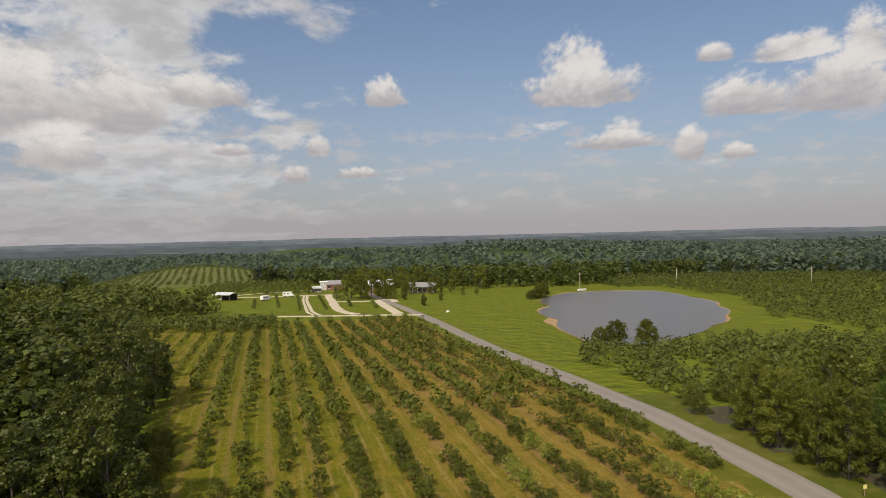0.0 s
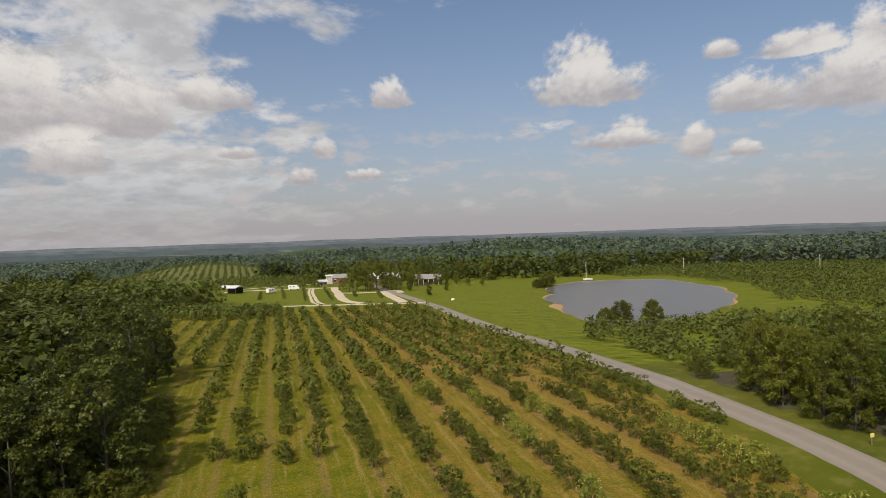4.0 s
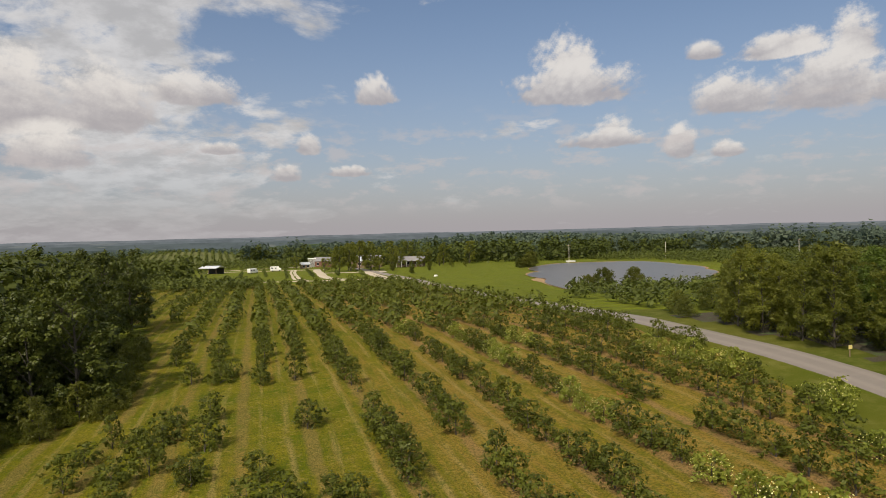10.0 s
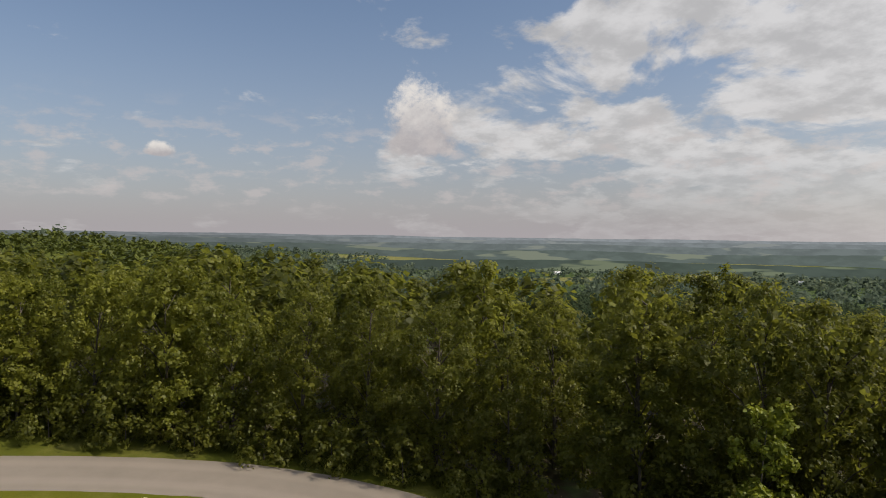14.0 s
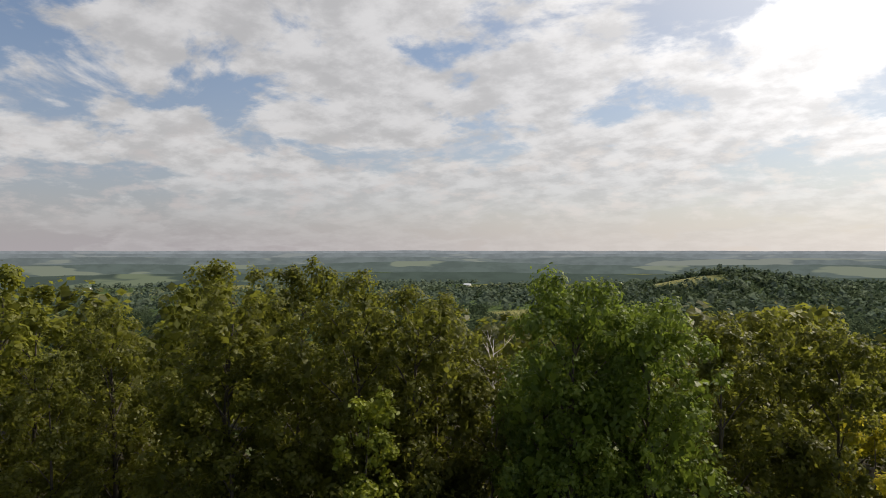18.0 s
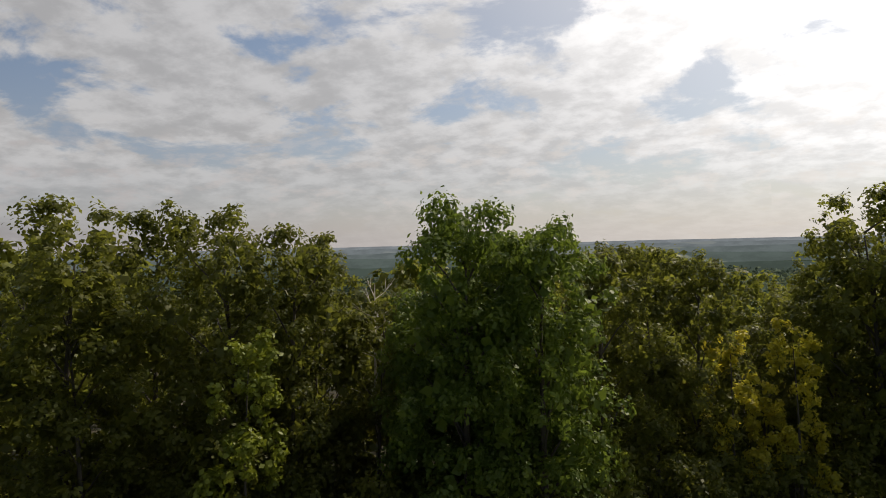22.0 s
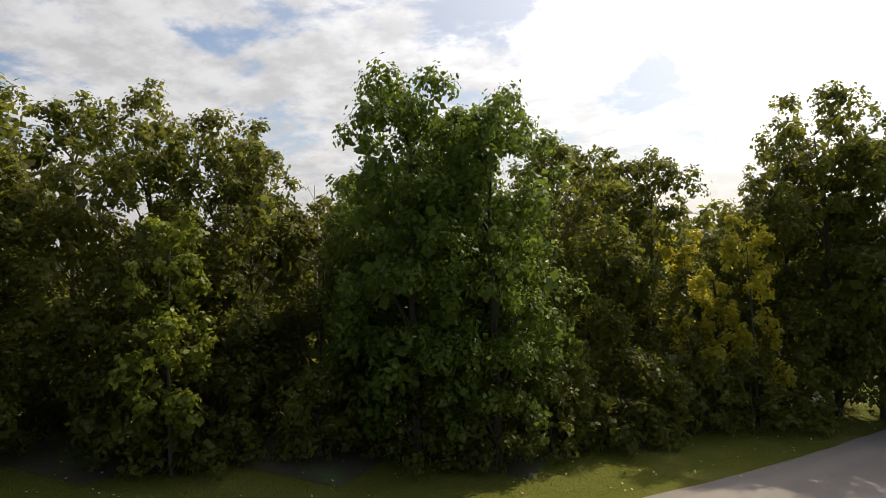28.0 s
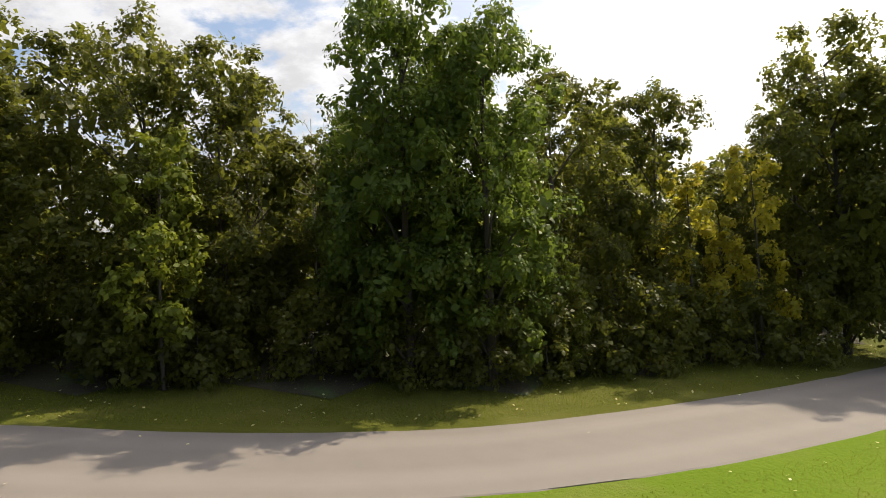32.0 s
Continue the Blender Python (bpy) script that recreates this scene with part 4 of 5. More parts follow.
def right_wood(x, y):
    d, az = np.hypot(x, y), np.degrees(np.arctan2(x, y)) % 360
    inner = np.array([east_of_road(a, b) > 60 if b < 84 else False for a, b in zip(x, y)])
    return (az > 42) & (az < 215) & (d < 330) & (inner | ((y > 70) & (x > 100 + 0.2 * y) & (y < x * 0.75))) & (is_field(x, y) < 0.5)


places = scatter(8, 16000, -260, 420, -420, 260, right_wood, 6.4)
stand("far_wood", places, FAR_A, LEAF_FAR, "dense green wood falling away down the slope", "woodland", 9, 0.6, 0.8)


def ring_wood(lo, hi):
    def keep(x, y):
        d, az = np.hypot(x, y), np.degrees(np.arctan2(x, y)) % 360
        hill_view = (az > 331) & (az < 343.5) & (d < 640)
        return (lo < d) & (d < hi) & ((az > 305) | (az < 205)) & ~hill_view & ((d < 1600) | (az < 95) | (az > 300)) & (is_field(x, y) < 0.5)
    return keep


places = scatter(12, 30000, -900, 900, -900, 900, ring_wood(420, 900), 10.0)
north = np.abs(np.arctan2(places[:, 0], places[:, 1])) < radians(100)
stand("distant_wood", places[~north], FAR_B, LEAF_HAZY, "wooded slopes below the lane", "woodland", 13)
stand("distant_wood", places[north], FAR_B, LEAF_HAZIER, "wooded hillsides beyond the pond and farm", "woodland", 13)
places = scatter(14, 40000, -2300, 2300, -2300, 2300, ring_wood(900, 2300), 22.0)
stand("distant_wood", places, FAR_C, LEAF_HAZIER, "wooded hills in the distance", "woodland", 15)
places = scatter(17, 12000, 60, 900, -1720, -880, ring_wood(900, 1700), 12.0)
stand("distant_wood", places, FAR_C, LEAF_HAZY, "close wood over the round hill on the plain", "woodland", 18, 0.55, 0.8)

# ---- orchard ----
def with_fruit(root, seed, tall, wide, count):
    """Small apples over the outside of a crown, as one part."""
    r = np.random.RandomState(seed)
    verts, faces = [], []
    for i in range(count):
        d = unit(r.normal(size=3))
        c = np.array([0, 0, tall * 0.52]) + d * np.array([wide, wide, tall * 0.44]) * r.uniform(0.8, 1.02)
        o = len(verts)
        verts += [tuple(c + np.array(q) * 0.045) for q in ((1, 0, 0), (-1, 0, 0), (0, 1, 0), (0, -1, 0), (0, 0, 1), (0, 0, -1))]
        faces += [(o + a, o + b, o + e) for a, b, e in ((0, 2, 4), (2, 1, 4), (1, 3, 4), (3, 0, 4), (2, 0, 5), (1, 2, 5), (3, 1, 5), (0, 3, 5))]
    tagged(mesh_object("fruit", verts, faces, FRUIT, root, "pale yellow ripening apples"), kind="stuff")


APPLE = [tree_model("apple_tree", 71, 2.4, 1.25, 0.25, 26, 850, 0.19, LEAF_APPLE, "low bushy apple tree with dull green leaves", thick=0.06, limbs=5),
         tree_model("apple_tree", 72, 2.8, 1.1, 0.3, 26, 760, 0.19, LEAF_APPLE, "upright apple tree with dark green leaves", thick=0.06, limbs=5),
         tree_model("apple_tree", 73, 2.1, 1.4, 0.2, 24, 850, 0.19, LEAF_APPLE, "broad low apple tree with dark green leaves", thick=0.06, limbs=5)]
PALE = [tree_model("apple_tree", 74, 2.4, 1.4, 0.25, 28, 950, 0.20, LEAF_PALE, "pale green apple tree heavy with yellow fruit", thick=0.06, limbs=5),
        tree_model("apple_tree", 75, 2.1, 1.3, 0.25, 26, 850, 0.20, LEAF_PALE, "light green apple tree with yellow fruit", thick=0.06, limbs=5)]
YOUNG = tree_model("young_apple_tree", 76, 1.5, 0.45, 0.3, 9, 160, 0.15, LEAF_APPLE, "thin young apple tree on bare soil", "young tree", thick=0.03, limbs=3)
with_fruit(PALE[0], 1, 2.4, 1.3, 70)
with_fruit(PALE[1], 2, 2.1, 1.2, 60)
SMALL_TEMPLATE = [template(81 + k, 2.4, 1.4, 0.2, 11, 72, 0.44) for k in range(4)]
ROWS = [-65.0, -60.2, -55.4, -50.6, -45.8, -41.0, -36.2, -31.4, -26.6, -21.8, -17.1, -12.3, -8.7, -4.7, 0.4, 5.2, 10.2, 15.2, 19.8, 24.0, 28.7, 33.4, 38.2, 43.0, 47.8, 52.6]
# stretches of pale trees: row, from, to
PALE_RUN = [(10.2, 25, 36), (10.2, 41, 50), (10.2, 58, 66), (10.2, 72, 77), (24.0, 50, 62), (24.0, 36, 44), (19.8, 29, 35), (15.2, 66, 72),
            (5.2, 80, 90), (0.4, 96, 110), (15.2, 84, 96)]
# the scattered trees of the thin rows beside the wood
LONE = [(-22.2, 46.5), (-22.5, 43.4), (-21.5, 39.2), (-19.0, 50.1), (-18.6, 46.4), (-19.3, 44.2), (-17.1, 40.8), (-18.7, 39.3), (-17.7, 36.8),
        (-16.9, 51.2), (-14.9, 44.2), (-13.7, 38.6), (-14.4, 39.8), (-9.7, 38.7), (-8.6, 47.2), (-12.6, 61.8), (-15.3, 60.5), (-20.0, 62.8),
        (-22.9, 63.3), (-9.2, 34.4), (-7.3, 34.0), (-4.7, 34.0), (-3.6, 34.2), (-16.0, 62.4), (-19.6, 65.0)]
near_trees, far_trees = [], []
for c in ROWS:
    y, run, full = rng.uniform(11, 15), 0, True
    while y < 200:
        if run <= 0:
            full = not full or rng.random() < 0.45
            run = rng.randint(4, 9) if full else rng.randint(1, 3)
        run -= 1
        y += rng.uniform(3.2, 4.4) if c < -6 else rng.uniform(1.9, 2.7)
        x = c - ROW_SLOPE * (y - 50) + rng.uniform(-0.25, 0.25)
        if c < -6 and y < 66:
            continue
        if x > road_x(y) - np.interp(y, [45, 60], [6.2, 3.9]) or x < wood_left_x(y) + 3.5 or (c < -24 and y > 190):
            continue
        pale = any(abs(c - r) < 0.1 and lo < y < hi for r, lo, hi in PALE_RUN)
        kind = "pale" if pale else "full" if full else "young" if rng.random() < 0.6 else "none"
        if c < -30 and kind == "full":
            kind = "young"
        if kind == "none":
            continue
        (near_trees if y < 84 else far_trees).append((x, y, kind))
for x, y in LONE:
    near_trees.append((x, y, "full"))
for x, y, kind in near_trees:
    model = rng.choice(PALE) if kind == "pale" else YOUNG if kind == "young" else rng.choice(APPLE)
    plant(model, x, y, rng.uniform(0.74, 1.10), rng.uniform(0, 360), rng.uniform(0.8, 1.1), group="orchard trees in rows")
stand("orchard_rows", [(x, y) for x, y, k in far_trees if k != "young"], SMALL_TEMPLATE, LEAF_APPLE, "far rows of low apple trees", "orchard", 21, 0.75, 1.1, 0.0)
stand("orchard_rows", [(x, y) for x, y, k in far_trees if k == "young"], SMALL_TEMPLATE, LEAF_APPLE, "far rows of young apple trees", "orchard", 22, 0.35, 0.6, 0.0)


def row_block(seed, x0, x1, y0, y1, keep, gap_x, gap_y, slope, miss):
    r = random.Random(seed)
    out = []
    for i in range(int((x1 - x0) / gap_x)):
        for j in range(int((y1 - y0) / gap_y)):
            y = y0 + j * gap_y + r.uniform(-0.4, 0.4)
            x = x0 + i * gap_x + slope * (y - y0) + r.uniform(-0.5, 0.5)
            if keep(x, y) and r.random() > miss:
                out.append((x, y))
    return out


def pond_share(x, y):
    return math.hypot(x - POND[0], y - POND[1]) / float(pond_radius(math.atan2(y - POND[1], x - POND[0])))


bushes = row_block(1, 10, 210, 84, 145, lambda x, y: x > road_x(y) + 5.8 + max(0, y - 112) * 0.5 and pond_share(x, y) > 1.14 and y > 74 + 0.02 * x, 4.6, 2.6, -0.2, 0.16)
bushes += row_block(2, 70, 330, 140, 385, lambda x, y: pond_share(x, y) > 1.35 and x > 88 + max(0, (200 - y) * 0.3) - 0.2 * max(0, y - 280), 5.4, 2.8, -0.05, 0.15)
stand("bush_rows", bushes, SMALL_TEMPLATE, LEAF_FAR, "dark green orchard bushes round the pond", "orchard", 23, 0.8, 1.2, 0.0)
stand("bush_rows", row_block(3, -120, -50, 188, 212, lambda x, y: True, 3.4, 2.6, 0.0, 0.1), SMALL_TEMPLATE, LEAF_FAR,
      "dense band of dark orchard bushes", "orchard", 24, 1.0, 1.4, 0.0)
hill = row_block(4, -250, -60, 372, 620, lambda x, y: math.hypot((x + 197) / 90, (y - 500) / 128) < 0.97, 5.2, 4.4, -0.35, 0.08)
stand("hill_orchard", hill, SMALL_TEMPLATE, LEAF_FAR, "rows of orchard trees on the far hill", "orchard", 25, 0.7, 1.0, 0.0)
stand("bush_rows", row_block(5, -125, -66, 322, 392, lambda x, y: x < -66 - (y - 322) * 0.1, 5.0, 3.0, -0.1, 0.15), SMALL_TEMPLATE, LEAF_FAR,
      "pale green orchard bushes beyond the farm drive", "orchard", 26, 0.9, 1.3, 0.0)


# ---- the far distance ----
# Distance haze as colour: the ridges glow blue-green instead of taking sunlight.
def hazed_ridge_material(name, dark, light, seed):
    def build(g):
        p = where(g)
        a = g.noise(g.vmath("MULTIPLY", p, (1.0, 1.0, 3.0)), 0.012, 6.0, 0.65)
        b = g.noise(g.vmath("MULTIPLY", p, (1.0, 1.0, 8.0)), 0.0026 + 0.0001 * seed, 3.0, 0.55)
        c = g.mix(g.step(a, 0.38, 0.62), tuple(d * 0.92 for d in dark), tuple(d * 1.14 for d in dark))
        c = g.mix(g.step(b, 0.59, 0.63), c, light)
        # glow rises on the sun's side, as haze would brighten there
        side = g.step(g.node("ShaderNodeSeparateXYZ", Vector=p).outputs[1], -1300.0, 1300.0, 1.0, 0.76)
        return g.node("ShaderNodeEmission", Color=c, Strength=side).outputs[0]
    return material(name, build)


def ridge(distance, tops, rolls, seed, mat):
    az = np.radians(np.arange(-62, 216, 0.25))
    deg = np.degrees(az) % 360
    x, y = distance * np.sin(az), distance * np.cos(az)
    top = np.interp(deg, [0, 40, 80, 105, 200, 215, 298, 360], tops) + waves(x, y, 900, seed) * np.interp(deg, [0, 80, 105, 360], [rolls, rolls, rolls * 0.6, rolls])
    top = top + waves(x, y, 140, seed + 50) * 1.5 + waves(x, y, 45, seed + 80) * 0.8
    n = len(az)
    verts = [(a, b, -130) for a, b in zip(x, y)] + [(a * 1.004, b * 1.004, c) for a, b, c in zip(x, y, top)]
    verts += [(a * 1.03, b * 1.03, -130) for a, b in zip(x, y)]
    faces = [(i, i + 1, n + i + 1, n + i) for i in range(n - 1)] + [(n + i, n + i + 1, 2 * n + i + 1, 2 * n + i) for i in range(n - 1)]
    return tagged(mesh_object("backdrop", verts, faces, mat, shade=True), "horizon ridges with haze put into their glowing blue-green colour", "distant hills", kind="structure")


# paler and bluer with distance: the air's haze is in these colours
ridge(1650, [-60, -60, -60, -50, -50, -50, -60, -60], 6, 1, hazed_ridge_material("ridge_a", (0.072, 0.094, 0.078), (0.17, 0.20, 0.13), 1))
ridge(2350, [-22, -14, -24, -41, -41, -41, -22, -22], 14, 2, hazed_ridge_material("ridge_b", (0.108, 0.134, 0.122), (0.21, 0.235, 0.18), 2))
ridge(3050, [-8, -2, -10, -30, -30, -30, -8, -8], 13, 3, hazed_ridge_material("ridge_c", (0.145, 0.170, 0.168), (0.23, 0.25, 0.22), 3))
ridge(3800, [2, 6, 0, -17, -17, -17, 2, 2], 10, 4, hazed_ridge_material("ridge_d", (0.188, 0.212, 0.220), (0.25, 0.27, 0.265), 4))
ridge(4600, [12, 14, 10, -3, -3, -3, 12, 12], 6, 5, hazed_ridge_material("ridge_e", (0.240, 0.262, 0.278), (0.28, 0.295, 0.305), 5))


# ---- farm beyond the orchard ----
def drive(points, width, seed, label="pale gravel farm drive"):
    return ribbon("gravel_drive", curve_points(points, 3.0), width, 0.05, GRAVEL, label, "driveway", 0.15, seed, 6)


drive([(-58, 224), (-50, 222), (-35, 219.5), (-20, 217), (-7.5, 214)], 3.4, 1)
drive([(-56, 312), (-53, 296), (-48.8, 279), (-42.5, 251), (-37, 233), (-30, 222)], 3.6, 2)
drive([(-66, 310), (-61, 285), (-54.5, 259), (-48.5, 236), (-43.5, 224)], 1.3, 3, "worn gravel wheel track")
drive([(-67.6, 310), (-62.6, 285), (-56.2, 259), (-50.4, 236), (-45.6, 224)], 1.0, 4, "worn gravel wheel track")
drive([(-29, 272), (-27, 266), (-21.5, 243), (-15.5, 219)], 3.8, 5)
drive([(-106, 300), (-96, 308), (-87, 308), (-70, 311), (-51, 314)], 3.0, 6)
drive([(-108, 316), (-92, 330), (-76, 342), (-58, 366), (-40, 380)], 2.6, 7)
drive([(-46, 274), (-34, 271), (-23, 275), (-20, 262)], 3.0, 8)
for i, (x0, y0, x1, y1) in enumerate(((-84.6, 287, -75, 252), (-80.5, 308, -66, 256), (-69.5, 305, -54, 240), (-59, 302, -44, 240), (-41, 274, -36.5, 250), (-30, 267, -25.5, 240))):
    spots = [(x0 + (x1 - x0) * k / 24, y0 + (y1 - y0) * k / 24) for k in range(25)]
    row = stand("vine_row", spots, SMALL_TEMPLATE, LEAF_FAR, "narrow dark hedge between grass plots", "hedge", 30 + i, 0.42, 0.55, 0.0)
    row["kind"] = ""
    tagged(row, group="hedges between the plots")


def thing(name, x, y, turn, label, category, group=""):
    root = tagged(new(name), label, category, group)
    root.matrix_basis = pose(x, y, ground_at(x, y), 0, 0, turn)
    return root


def gable(length, width, z, rise, over=0.4, thick=0.14):
    """A pitched roof with the ridge along x."""
    bm = bmesh.new()
    l, w = length / 2 + over, width / 2 + over
    out = [(-l, -w, z), (l, -w, z), (l, 0, z + rise), (-l, 0, z + rise), (-l, w, z), (l, w, z)]
    low_ = [(a, b, c - thick) for a, b, c in out]
    v = [bm.verts.new(p) for p in out + low_]
    for f in ((0, 1, 2, 3), (3, 2, 5, 4), (7, 6, 9, 8), (8, 9, 10, 11), (1, 0, 6, 7), (4, 5, 11, 10), (0, 3, 9, 6), (3, 4, 10, 9), (2, 1, 7, 8), (5, 2, 8, 11)):
        bm.faces.new([v[k] for k in f])
    bmesh.ops.recalc_face_normals(bm, faces=bm.faces)
    return bm


def house(x, y, turn, length, width, tall, rise, wall_mat, roof_mat, label, windows=4, porch=0):
    root = thing("house", x, y, turn, label, "house")
    bm = bmesh.new()
    box(bm, 0, 0, tall / 2 - 0.2, length, width, tall + 0.4)
    l, w = length / 2, width / 2
    for sx in (-l, l):
        tri = [bm.verts.new(p) for p in ((sx, -w, tall), (sx, w, tall), (sx, 0, tall + rise * 0.96))]
        bm.faces.new(tri)
    part("wall", bm, wall_mat, root)
    part("roof", gable(length, width, tall - 0.02, rise), roof_mat, root)
    for k in range(windows):
        wx = -l + length * (k + 0.5) / windows
        if windows > 2 and k == windows // 2:
            part("door", box(bmesh.new(), wx, -w - 0.04, 1.0, 0.95, 0.08, 2.0, 0.02), DARK, root)
            continue
        pane = part("window", box(bmesh.new(), wx, -w - 0.03, tall * 0.55, 1.1, 0.06, 1.2, 0.01), GLASS_DARK, root)
        part("frame", box(box(bmesh.new(), wx, -w - 0.05, tall * 0.55 + 0.65, 1.3, 0.1, 0.1), wx, -w - 0.05, tall * 0.55 - 0.65, 1.3, 0.1, 0.1), WHITE, pane)
    if porch:
        part("porch_roof", box(bmesh.new(), 0, -w - porch / 2, tall - 0.1, length, porch, 0.14, 0.03), roof_mat, root)
        for k in range(6):
            part("post", box(bmesh.new(), -l + 0.2 + (length - 0.4) * k / 5, -w - porch + 0.15, tall / 2 - 0.2, 0.22, 0.22, tall + 0.2, 0.02), WHITE, root)
    return root


house(-10.5, 309, -8, 12.5, 6.5, 3.0, 1.9, TIMBER, GREY_ROOF, "long low farmhouse with a white posted porch", 6, 2.4)
house(-33, 322, 20, 14, 8, 3.4, 2.6, TIMBER, ROOF_METAL, "timber barn with a pale metal roof among trees", 3)
house(-58.5, 345, 10, 9, 6, 3.2, 2.0, RED_BRICK, GREY_ROOF, "dark red farm building beside the tower", 3)


def slat_tower(x, y, turn):
    root = thing("farm_tower", x, y, turn, "square farm tower with white slatted sides and white roof", "tower")
    root.matrix_basis = root.matrix_basis @ Matrix.Scale(0.78, 4)
    part("core", box(bmesh.new(), 0, 0, 2.6, 4.2, 4.2, 5.6), DARK, root)
    for side in range(4):
        a = side * 90
        for k in range(7):
            q = Matrix.Rotation(radians(a), 4, "Z") @ Vector((-1.92 + 0.64 * k, -2.16, 2.6))
            part("slat", box(bmesh.new(), q.x, q.y, q.z, 0.3, 0.08, 5.4, 0.01, a), WHITE, root)
    part("roof", box(bmesh.new(), 0, 0, 5.75, 5.6, 5.6, 0.7, 0.12), WHITE, root)


slat_tower(-64.5, 345, 6)


def camper(x, y, turn, label):
    root = thing("camper_van", x, y, turn, label, "camper van", "parked camper vans")
    root.matrix_basis = root.matrix_basis @ Matrix.Scale(0.78, 4)
    bm = box(bmesh.new(), -0.4, 0, 1.75, 5.2, 2.3, 2.5, 0.18)
    box(bm, 2.7, 0, 1.25, 1.5, 2.1, 1.5, 0.2)
    part("body", bm, WHITE, root)
    part("windscreen", box(bmesh.new(), 3.1, 0, 1.75, 0.75, 1.8, 0.55, 0.06), GLASS_DARK, root)
    for k in (-1.8, 0.2):
        for sy in (-1, 1):
            part("window", box(bmesh.new(), k, sy * 1.15, 2.05, 1.1, 0.05, 0.6, 0.01), GLASS_DARK, root)
    for wx in (-1.7, 2.5):
        for sy in (-1, 1):
            bm = bmesh.new()
            bmesh.ops.create_cone(bm, cap_ends=True, segments=16, radius1=0.37, radius2=0.37, depth=0.25,
                                  matrix=Matrix.Translation((wx, sy * 1.02, 0.37)) @ Matrix.Rotation(radians(90), 4, "X"))
            part("wheel", bm, RUBBER, root)


camper(-80.5, 289, 60, "white camper van parked on the grass")
camper(-74.5, 306, 10, "white camper van parked by the gravel drive")


def open_shed(x, y, turn):
    root = thing("open_shed", x, y, turn, "low open shed with a pale metal roof", "shed")
    part("roof", gable(9, 6, 2.8, 1.0), ROOF_METAL, root)
    part("back_wall", box(bmesh.new(), 0, 2.6, 1.3, 8.6, 0.15, 2.7), DARK, root)
    for sx in (-4.2, 0, 4.2):
        part("post", box(bmesh.new(), sx, -2.7, 1.3, 0.18, 0.18, 2.8, 0.02), TIMBER, root)


open_shed(-100, 294, -20)
house(-65.5, 330, 30, 4.2, 3.4, 2.2, 1.0, TIMBER, ROOF_METAL, "small timber garden hut under a tree", 2)

# trees round the farm
for x, y, k, sc in ((-41, 283, 2, 0.82), (-36, 281, 0, 0.9), (-31.5, 278, 2, 0.86), (-27, 280, 1, 0.9), (-24, 286, 0, 0.8), (-38, 290, 1, 0.95), (-33, 290, 2, 0.9),
                    (-28, 293, 0, 0.9), (-45, 288, 1, 0.62), (-68.5, 325, 0, 0.55), (-70.5, 327, 2, 0.45), (-18, 300, 1, 0.7), (-2, 306, 0, 0.6), (-20, 315, 2, 0.9), (3, 300, 1, 0.55),
                    (8, 285, 0, 0.32), (14, 282, 1, 0.36), (-12, 322, 2, 0.9), (-47, 280, 2, 0.42), (5, 318, 0, 0.9), (18, 318, 2, 0.8), (-50, 330, 1, 0.8), (-42, 335, 0, 0.9), (-15, 298, 2, 0.62), (-6, 299, 0, 0.6), (-23, 277, 1, 0.7)):
    plant(MIDDLE[k], x, y, sc * 1.12, rng.uniform(0, 360), rng.uniform(0.9, 1.1), group="trees round the farm", label="broadleaf shade tree beside the farm buildings")
CONE = tree_model("conifer", 91, 6.0, 1.5, 0.2, 30, 1400, 0.35, LEAF_WOOD, "small dark cone-shaped conifer on the lawn", "conifer", thick=0.1, pointed=-0.9, limbs=3, full=1.1)
plant(CONE, -7.9, 243, 0.85, 0, 1.0)
plant(CONE, -17, 272, 1.1, 70, 1.0)
plant(CONE, -1.5, 264, 0.7, 30, 0.9)

# trees at the pond
WILLOW = tree_model("willow", 35, 5.6, 3.0, 0.1, 34, 5200, 0.24, LEAF_WOOD, "round bushy willow on the pond shore", "willow", thick=0.13)
for x, y, sc in ((36.0, 150.2, 0.72), (39.5, 149.4, 1.0), (47.0, 149.0, 1.0)):
    plant(WILLOW, x, y, sc, rng.uniform(0, 360), 1.0, group="willows on the pond shore", label="round bushy willow on the pond shore")
for x, y, sc in ((37.5, 256, 0.52), (34.0, 254, 0.34), (39.0, 259, 0.6)):
    plant(WILLOW, x, y, sc * 2.0, rng.uniform(0, 360), 0.95, group="willows on the pond shore", label="leafy green tree beside the pond")


def shore_band():
    a = np.linspace(0, 2 * math.pi, 145)
    verts, faces = [], []
    for i, t in enumerate(a):
        r = float(pond_radius(t))
        w = 0.7 + 0.5 * math.sin(5 * t) + (6.0 * math.exp(-((t - math.radians(217)) / 0.10) ** 2))
        for d, lift in ((-0.6, -0.12), (max(w, 0.35), 0.04)):
            x, y = POND[0] + (r + d) * math.cos(t), POND[1] + (r + d) * math.sin(t)
            verts.append((x, y, max(ground_at(x, y), -1.5) + lift + 0.06))
    for i in range(len(a) - 1):
        faces.append((2 * i, 2 * i + 1, 2 * i + 3, 2 * i + 2))
    tagged(mesh_object("shore", verts, faces, SOIL, shade=True), "bare clay edge of the pond", "shore", kind="structure")


shore_band()
boat = thing("rowing_boat", 61, 285.5, 12, "white rowing boat pulled up on the bank", "boat")
bm = bmesh.new()
ring = []
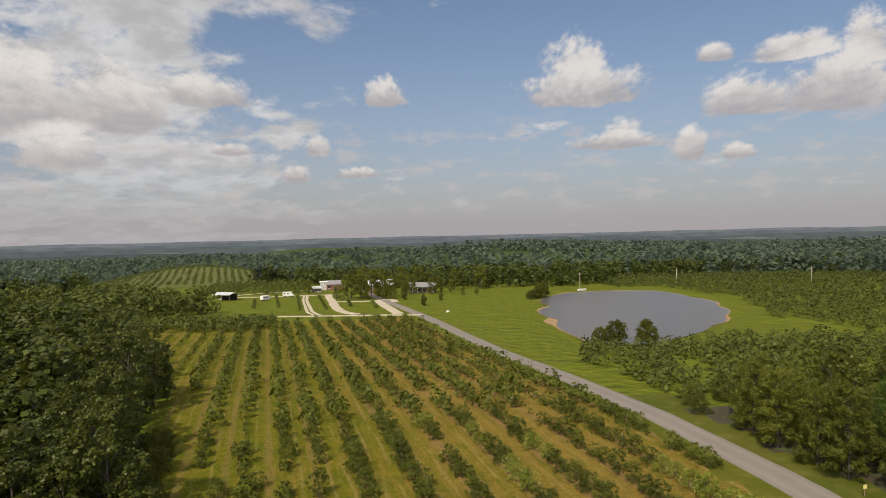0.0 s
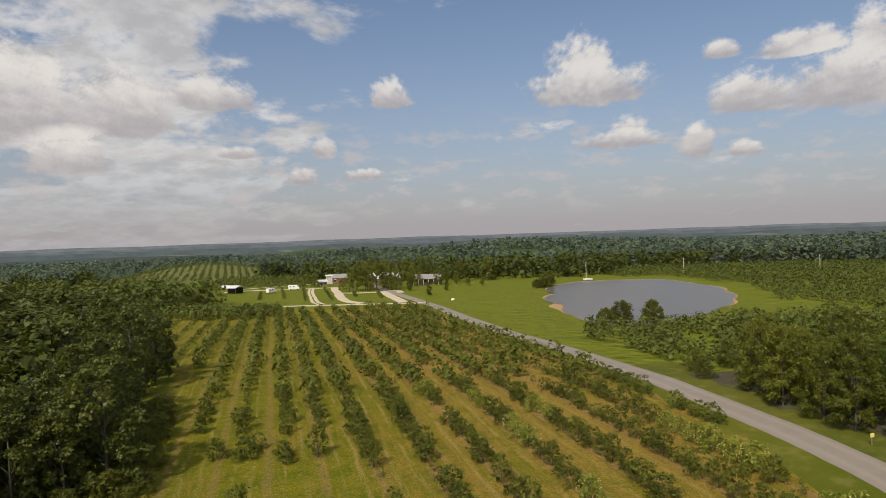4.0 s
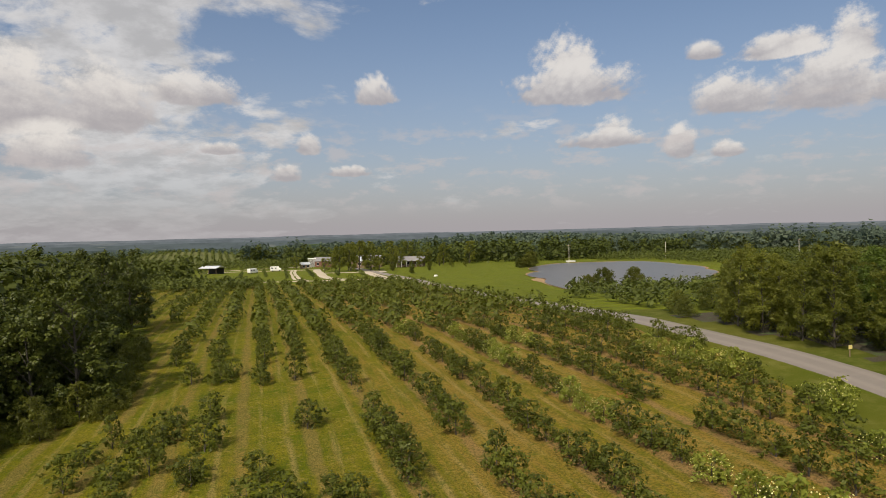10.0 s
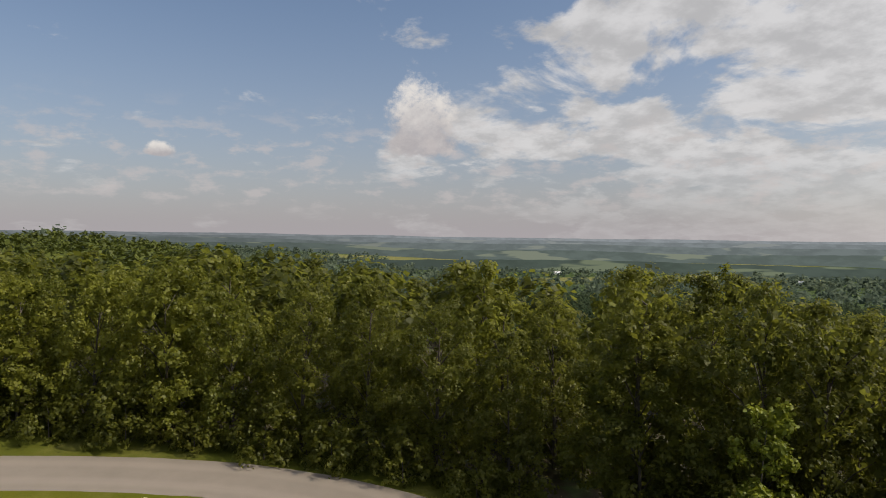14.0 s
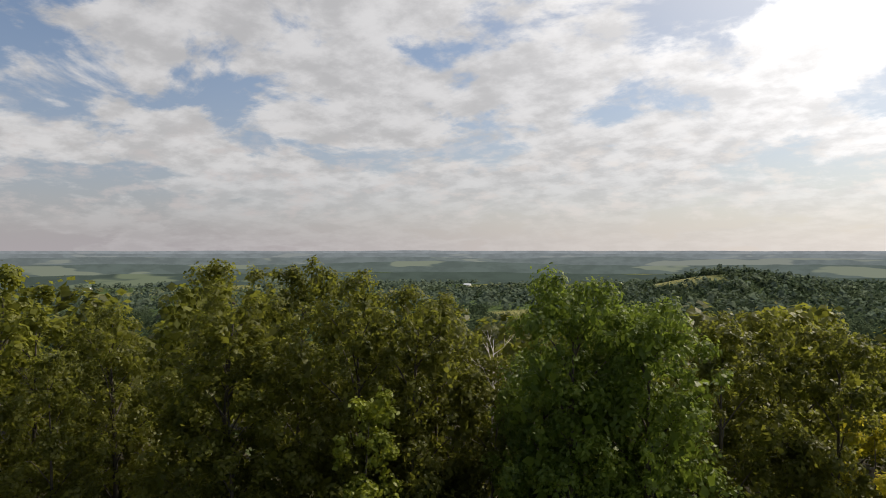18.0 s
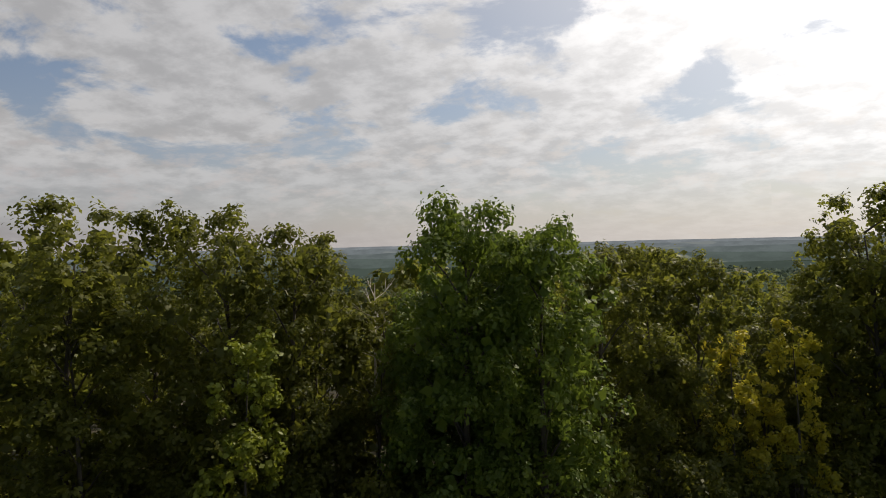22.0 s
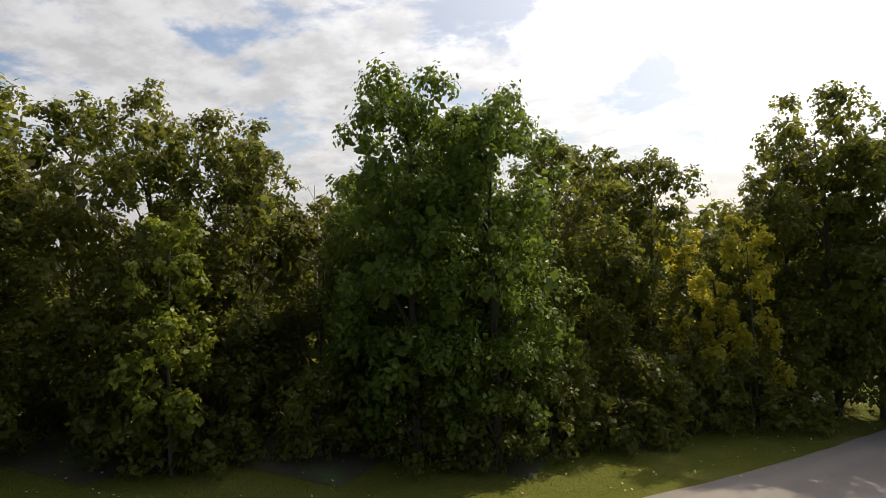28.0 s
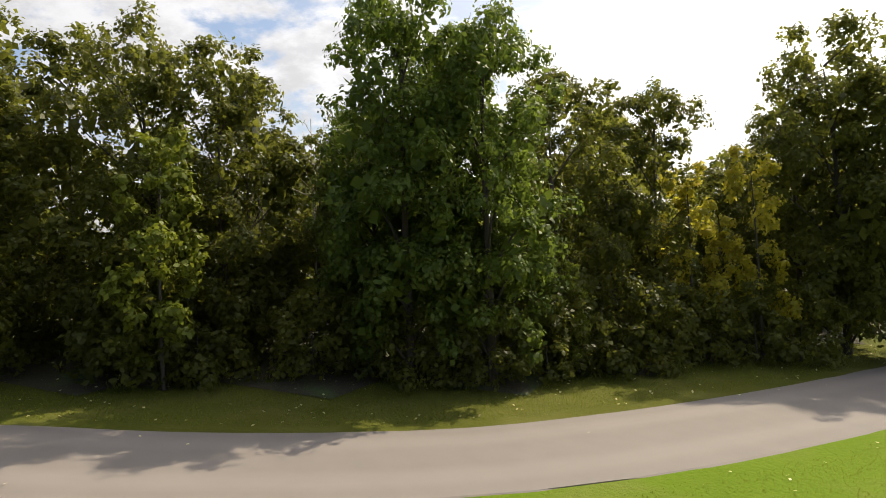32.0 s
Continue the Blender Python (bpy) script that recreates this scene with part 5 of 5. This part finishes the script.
for k in range(13):
    f = k / 12
    half = 0.75 * math.sin(math.pi * min(0.97, 0.12 + 0.86 * f)) ** 0.6
    ring.append([bm.verts.new(p) for p in ((-2.1 + 4.2 * f, -half, 0.85), (-2.1 + 4.2 * f, -half * 0.7, 0.1), (-2.1 + 4.2 * f, half * 0.7, 0.1), (-2.1 + 4.2 * f, half, 0.85))])
for p, q in zip(ring, ring[1:]):
    for k in range(3):
        bm.faces.new((p[k], q[k], q[k + 1], p[k + 1]))
bm.faces.new(ring[0])
bm.faces.new(ring[-1][::-1])
part("hull", bm, WHITE, boat)
for sx in (-0.9, 0.7):
    part("thwart", box(bmesh.new(), sx, 0, 0.62, 0.3, 1.3, 0.05), TIMBER, boat)


def pole(x, y, tall, label):
    root = thing("utility_pole", x, y, rng.uniform(0, 180), label, "utility pole", "utility poles")
    joined_tubes("shaft", [([(0, 0, -0.3), (0, 0, tall * 0.5), (0.03, 0, tall)], (0.16, 0.13, 0.1), 8)], DEADWOOD, root)
    part("crossarm", box(bmesh.new(), 0, 0, tall - 0.5, 1.8, 0.1, 0.12, 0.01), TIMBER, root)


for x, y in ((62, 294), (112, 310), (170, 298)):
    pole(x, y, 8.0, "weathered wooden utility pole in the grass")

marker = thing("road_marker", 35.0, 53.8, 20, "small yellow marker board beside the lane", "road marker")
part("post", box(bmesh.new(), 0, 0, 0.45, 0.07, 0.07, 1.1, 0.01), TIMBER, marker)
part("board", box(bmesh.new(), 0, -0.06, 0.85, 0.42, 0.04, 0.34, 0.01), YELLOW, marker)


def stone(x, y, size, label):
    bm = bmesh.new()
    bmesh.ops.create_icosphere(bm, subdivisions=2, radius=size)
    for v in bm.verts:
        v.co *= 1 + 0.22 * noise.noise(v.co * 3 / size * 0.4 + Vector((x, y, 0)))
        v.co.z *= 0.62
    ob = part("stone", bm, PALE_STONE, None, label, True)
    ob.matrix_basis = pose(x, y, ground_at(x, y) + size * 0.35)
    return tagged(ob, category="stone")


PALE_STONE = paint("pale_stone", (0.62, 0.60, 0.55), 0.9)
stone(30.2, 8.6, 0.22, "pale limestone rock on the verge")
stone(1.0, 219, 0.7, "white painted boulder on the lawn")


# ---- bare and dead trees in the wood ----
def bare_tree(x, y, tall, seed, label):
    r = random.Random(seed)
    root = thing("dead_tree", x, y, r.uniform(0, 360), label, "dead tree")
    limbs = [([(0, 0, -0.2), (0.1, 0, tall * 0.5), (0.05, 0.1, tall)], (0.09, 0.05, 0.012), 6)]
    for k in range(16):
        z = tall * r.uniform(0.45, 0.95)
        a, l = r.uniform(0, 6.283), (tall - z) * 0.5 + 0.6
        tip = (l * math.cos(a), l * math.sin(a), z + l * r.uniform(0.4, 0.9))
        limbs.append(([(0.06, 0.05, z), (tip[0] * 0.5, tip[1] * 0.5, z + (tip[2] - z) * 0.4), tip], (0.02, 0.012, 0.004), 4))
        for j in range(3):
            b, m = a + r.uniform(-0.9, 0.9), l * 0.45
            limbs.append(([(tip[0] * 0.6, tip[1] * 0.6, z + (tip[2] - z) * 0.55), (tip[0] * 0.6 + m * math.cos(b), tip[1] * 0.6 + m * math.sin(b), tip[2] + 0.2)], (0.008, 0.003), 4))
    joined_tubes("trunk", limbs, DEADWOOD, root)


bare_tree(21.6, -19.6, 8.2, 1, "bare grey twigged tree at the wood's edge")
bare_tree(62, 62, 10.0, 3, "bleached dead tree standing in the wood")
bare_tree(55, 30, 9.5, 4, "bleached dead tree standing in the wood")

# ---- grass and fallen leaves by the lane ----
def blades(name, count, seed, keep, tall, mat, label):
    r = np.random.RandomState(seed)
    p = np.stack([r.uniform(-6, 30, count * 3), r.uniform(-32, 8, count * 3)], 1)
    p = p[keep(p[:, 0], p[:, 1])][:count]
    n = len(p)
    z = height(p[:, 0], p[:, 1]) + 0.01
    a = r.rand(n) * 6.283
    side = np.stack([np.cos(a), np.sin(a), a * 0], 1) * (0.007 + 0.008 * r.rand(n))[:, None]
    root = np.stack([p[:, 0], p[:, 1], z], 1)
    h = tall * (0.5 + 0.8 * r.rand(n))
    bend = r.normal(size=(n, 2)) * 0.5 * h[:, None]
    top = root + np.stack([bend[:, 0], bend[:, 1], h], 1)
    return tagged(quads(name, np.stack([root - side, root + side, top + side * 0.3, top - side * 0.3], 1), mat), label, "grass", kind="stuff")


def lane_gap(x, y):
    d = np.full(x.shape, 1e9)
    for q in ROAD_XY[(ROAD_XY[:, 1] < 20)]:
        d = np.minimum(d, np.hypot(x - q[0], y - q[1]))
    return d


LEAF_GRASS = leaf_material("grass_blade", (0.105, 0.140, 0.012), (0.190, 0.205, 0.026), 0.1, 0.15, 0.5)
blades("grass_blades", 60000, 3, lambda x, y: (lane_gap(x, y) > 2.32) & (lane_gap(x, y) < 6.8), 0.04, LEAF_GRASS, "short green grass blades on the verges")


def fallen(count, seed):
    r = np.random.RandomState(seed)
    p = np.stack([r.uniform(-6, 30, count * 6), r.uniform(-34, 0, count * 6)], 1)
    d = lane_gap(p[:, 0], p[:, 1])
    chance = np.where(d < 2.2, 0.07, np.where(d < 8.5, 0.9, 0.0))
    p = p[r.rand(len(p)) < chance][:count]
    n = len(p)
    z = height(p[:, 0], p[:, 1]) + np.where(lane_gap(p[:, 0], p[:, 1]) < 2.2, 0.085, 0.06)
    a = r.rand(n) * 6.283
    u = np.stack([np.cos(a), np.sin(a), r.normal(size=n) * 0.3], 1) * 0.045
    v = np.stack([-np.sin(a), np.cos(a), r.normal(size=n) * 0.3], 1) * 0.032
    c = np.stack([p[:, 0], p[:, 1], z], 1)
    tagged(quads("fallen_leaves", np.stack([c - u, c + v, c + u, c - v], 1), LEAF_FALLEN), "pale fallen leaves scattered on the verge", "leaves", kind="stuff")


LEAF_FALLEN = leaf_material("fallen_leaf", (0.40, 0.33, 0.14), (0.66, 0.58, 0.32), 0.3)
fallen(700, 5)


# ---- a withered sapling in the orchard rows ----
DRY = tree_model("withered_sapling", 96, 1.9, 0.5, 0.4, 8, 150, 0.14, LEAF_DRY, "withered sapling with dry orange leaves", "sapling", thick=0.03, limbs=3)
plant(DRY, 13.2, 44.3, 1.0, 20, 1.0)

# ---- scattered farms on the far plain ----
first = house(310, -1464, 20, 16, 10, 4.0, 3.0, WHITE, ROOF_METAL, "far white farmhouse on the plain", 2)
tagged(first, group="far farmhouses")
for az, r, turn, k in ((154, 1570, 60, 1.2), (129, 1450, 10, 1.0), (120, 1300, 40, 0.9), (110, 1550, 80, 1.1), (141, 1520, 15, 1.0), (135, 1340, 50, 0.8), (147, 1240, 30, 0.7)):
    x, y = r * math.sin(radians(az)), r * math.cos(radians(az))
    farm = copy_thing(first, pose(0, 0, 0))
    farm.matrix_basis = pose(x, y, ground_at(x, y), 0, 0, turn) @ Matrix.Diagonal((k, k, k, 1))
for x, y, sc in ((386, -800, 1.25), (366, -812, 1.1)):
    plant(MIDDLE[2], x, y, sc, 30, 1.0, label="single round tree in the open meadow", group="trees in the far meadow")
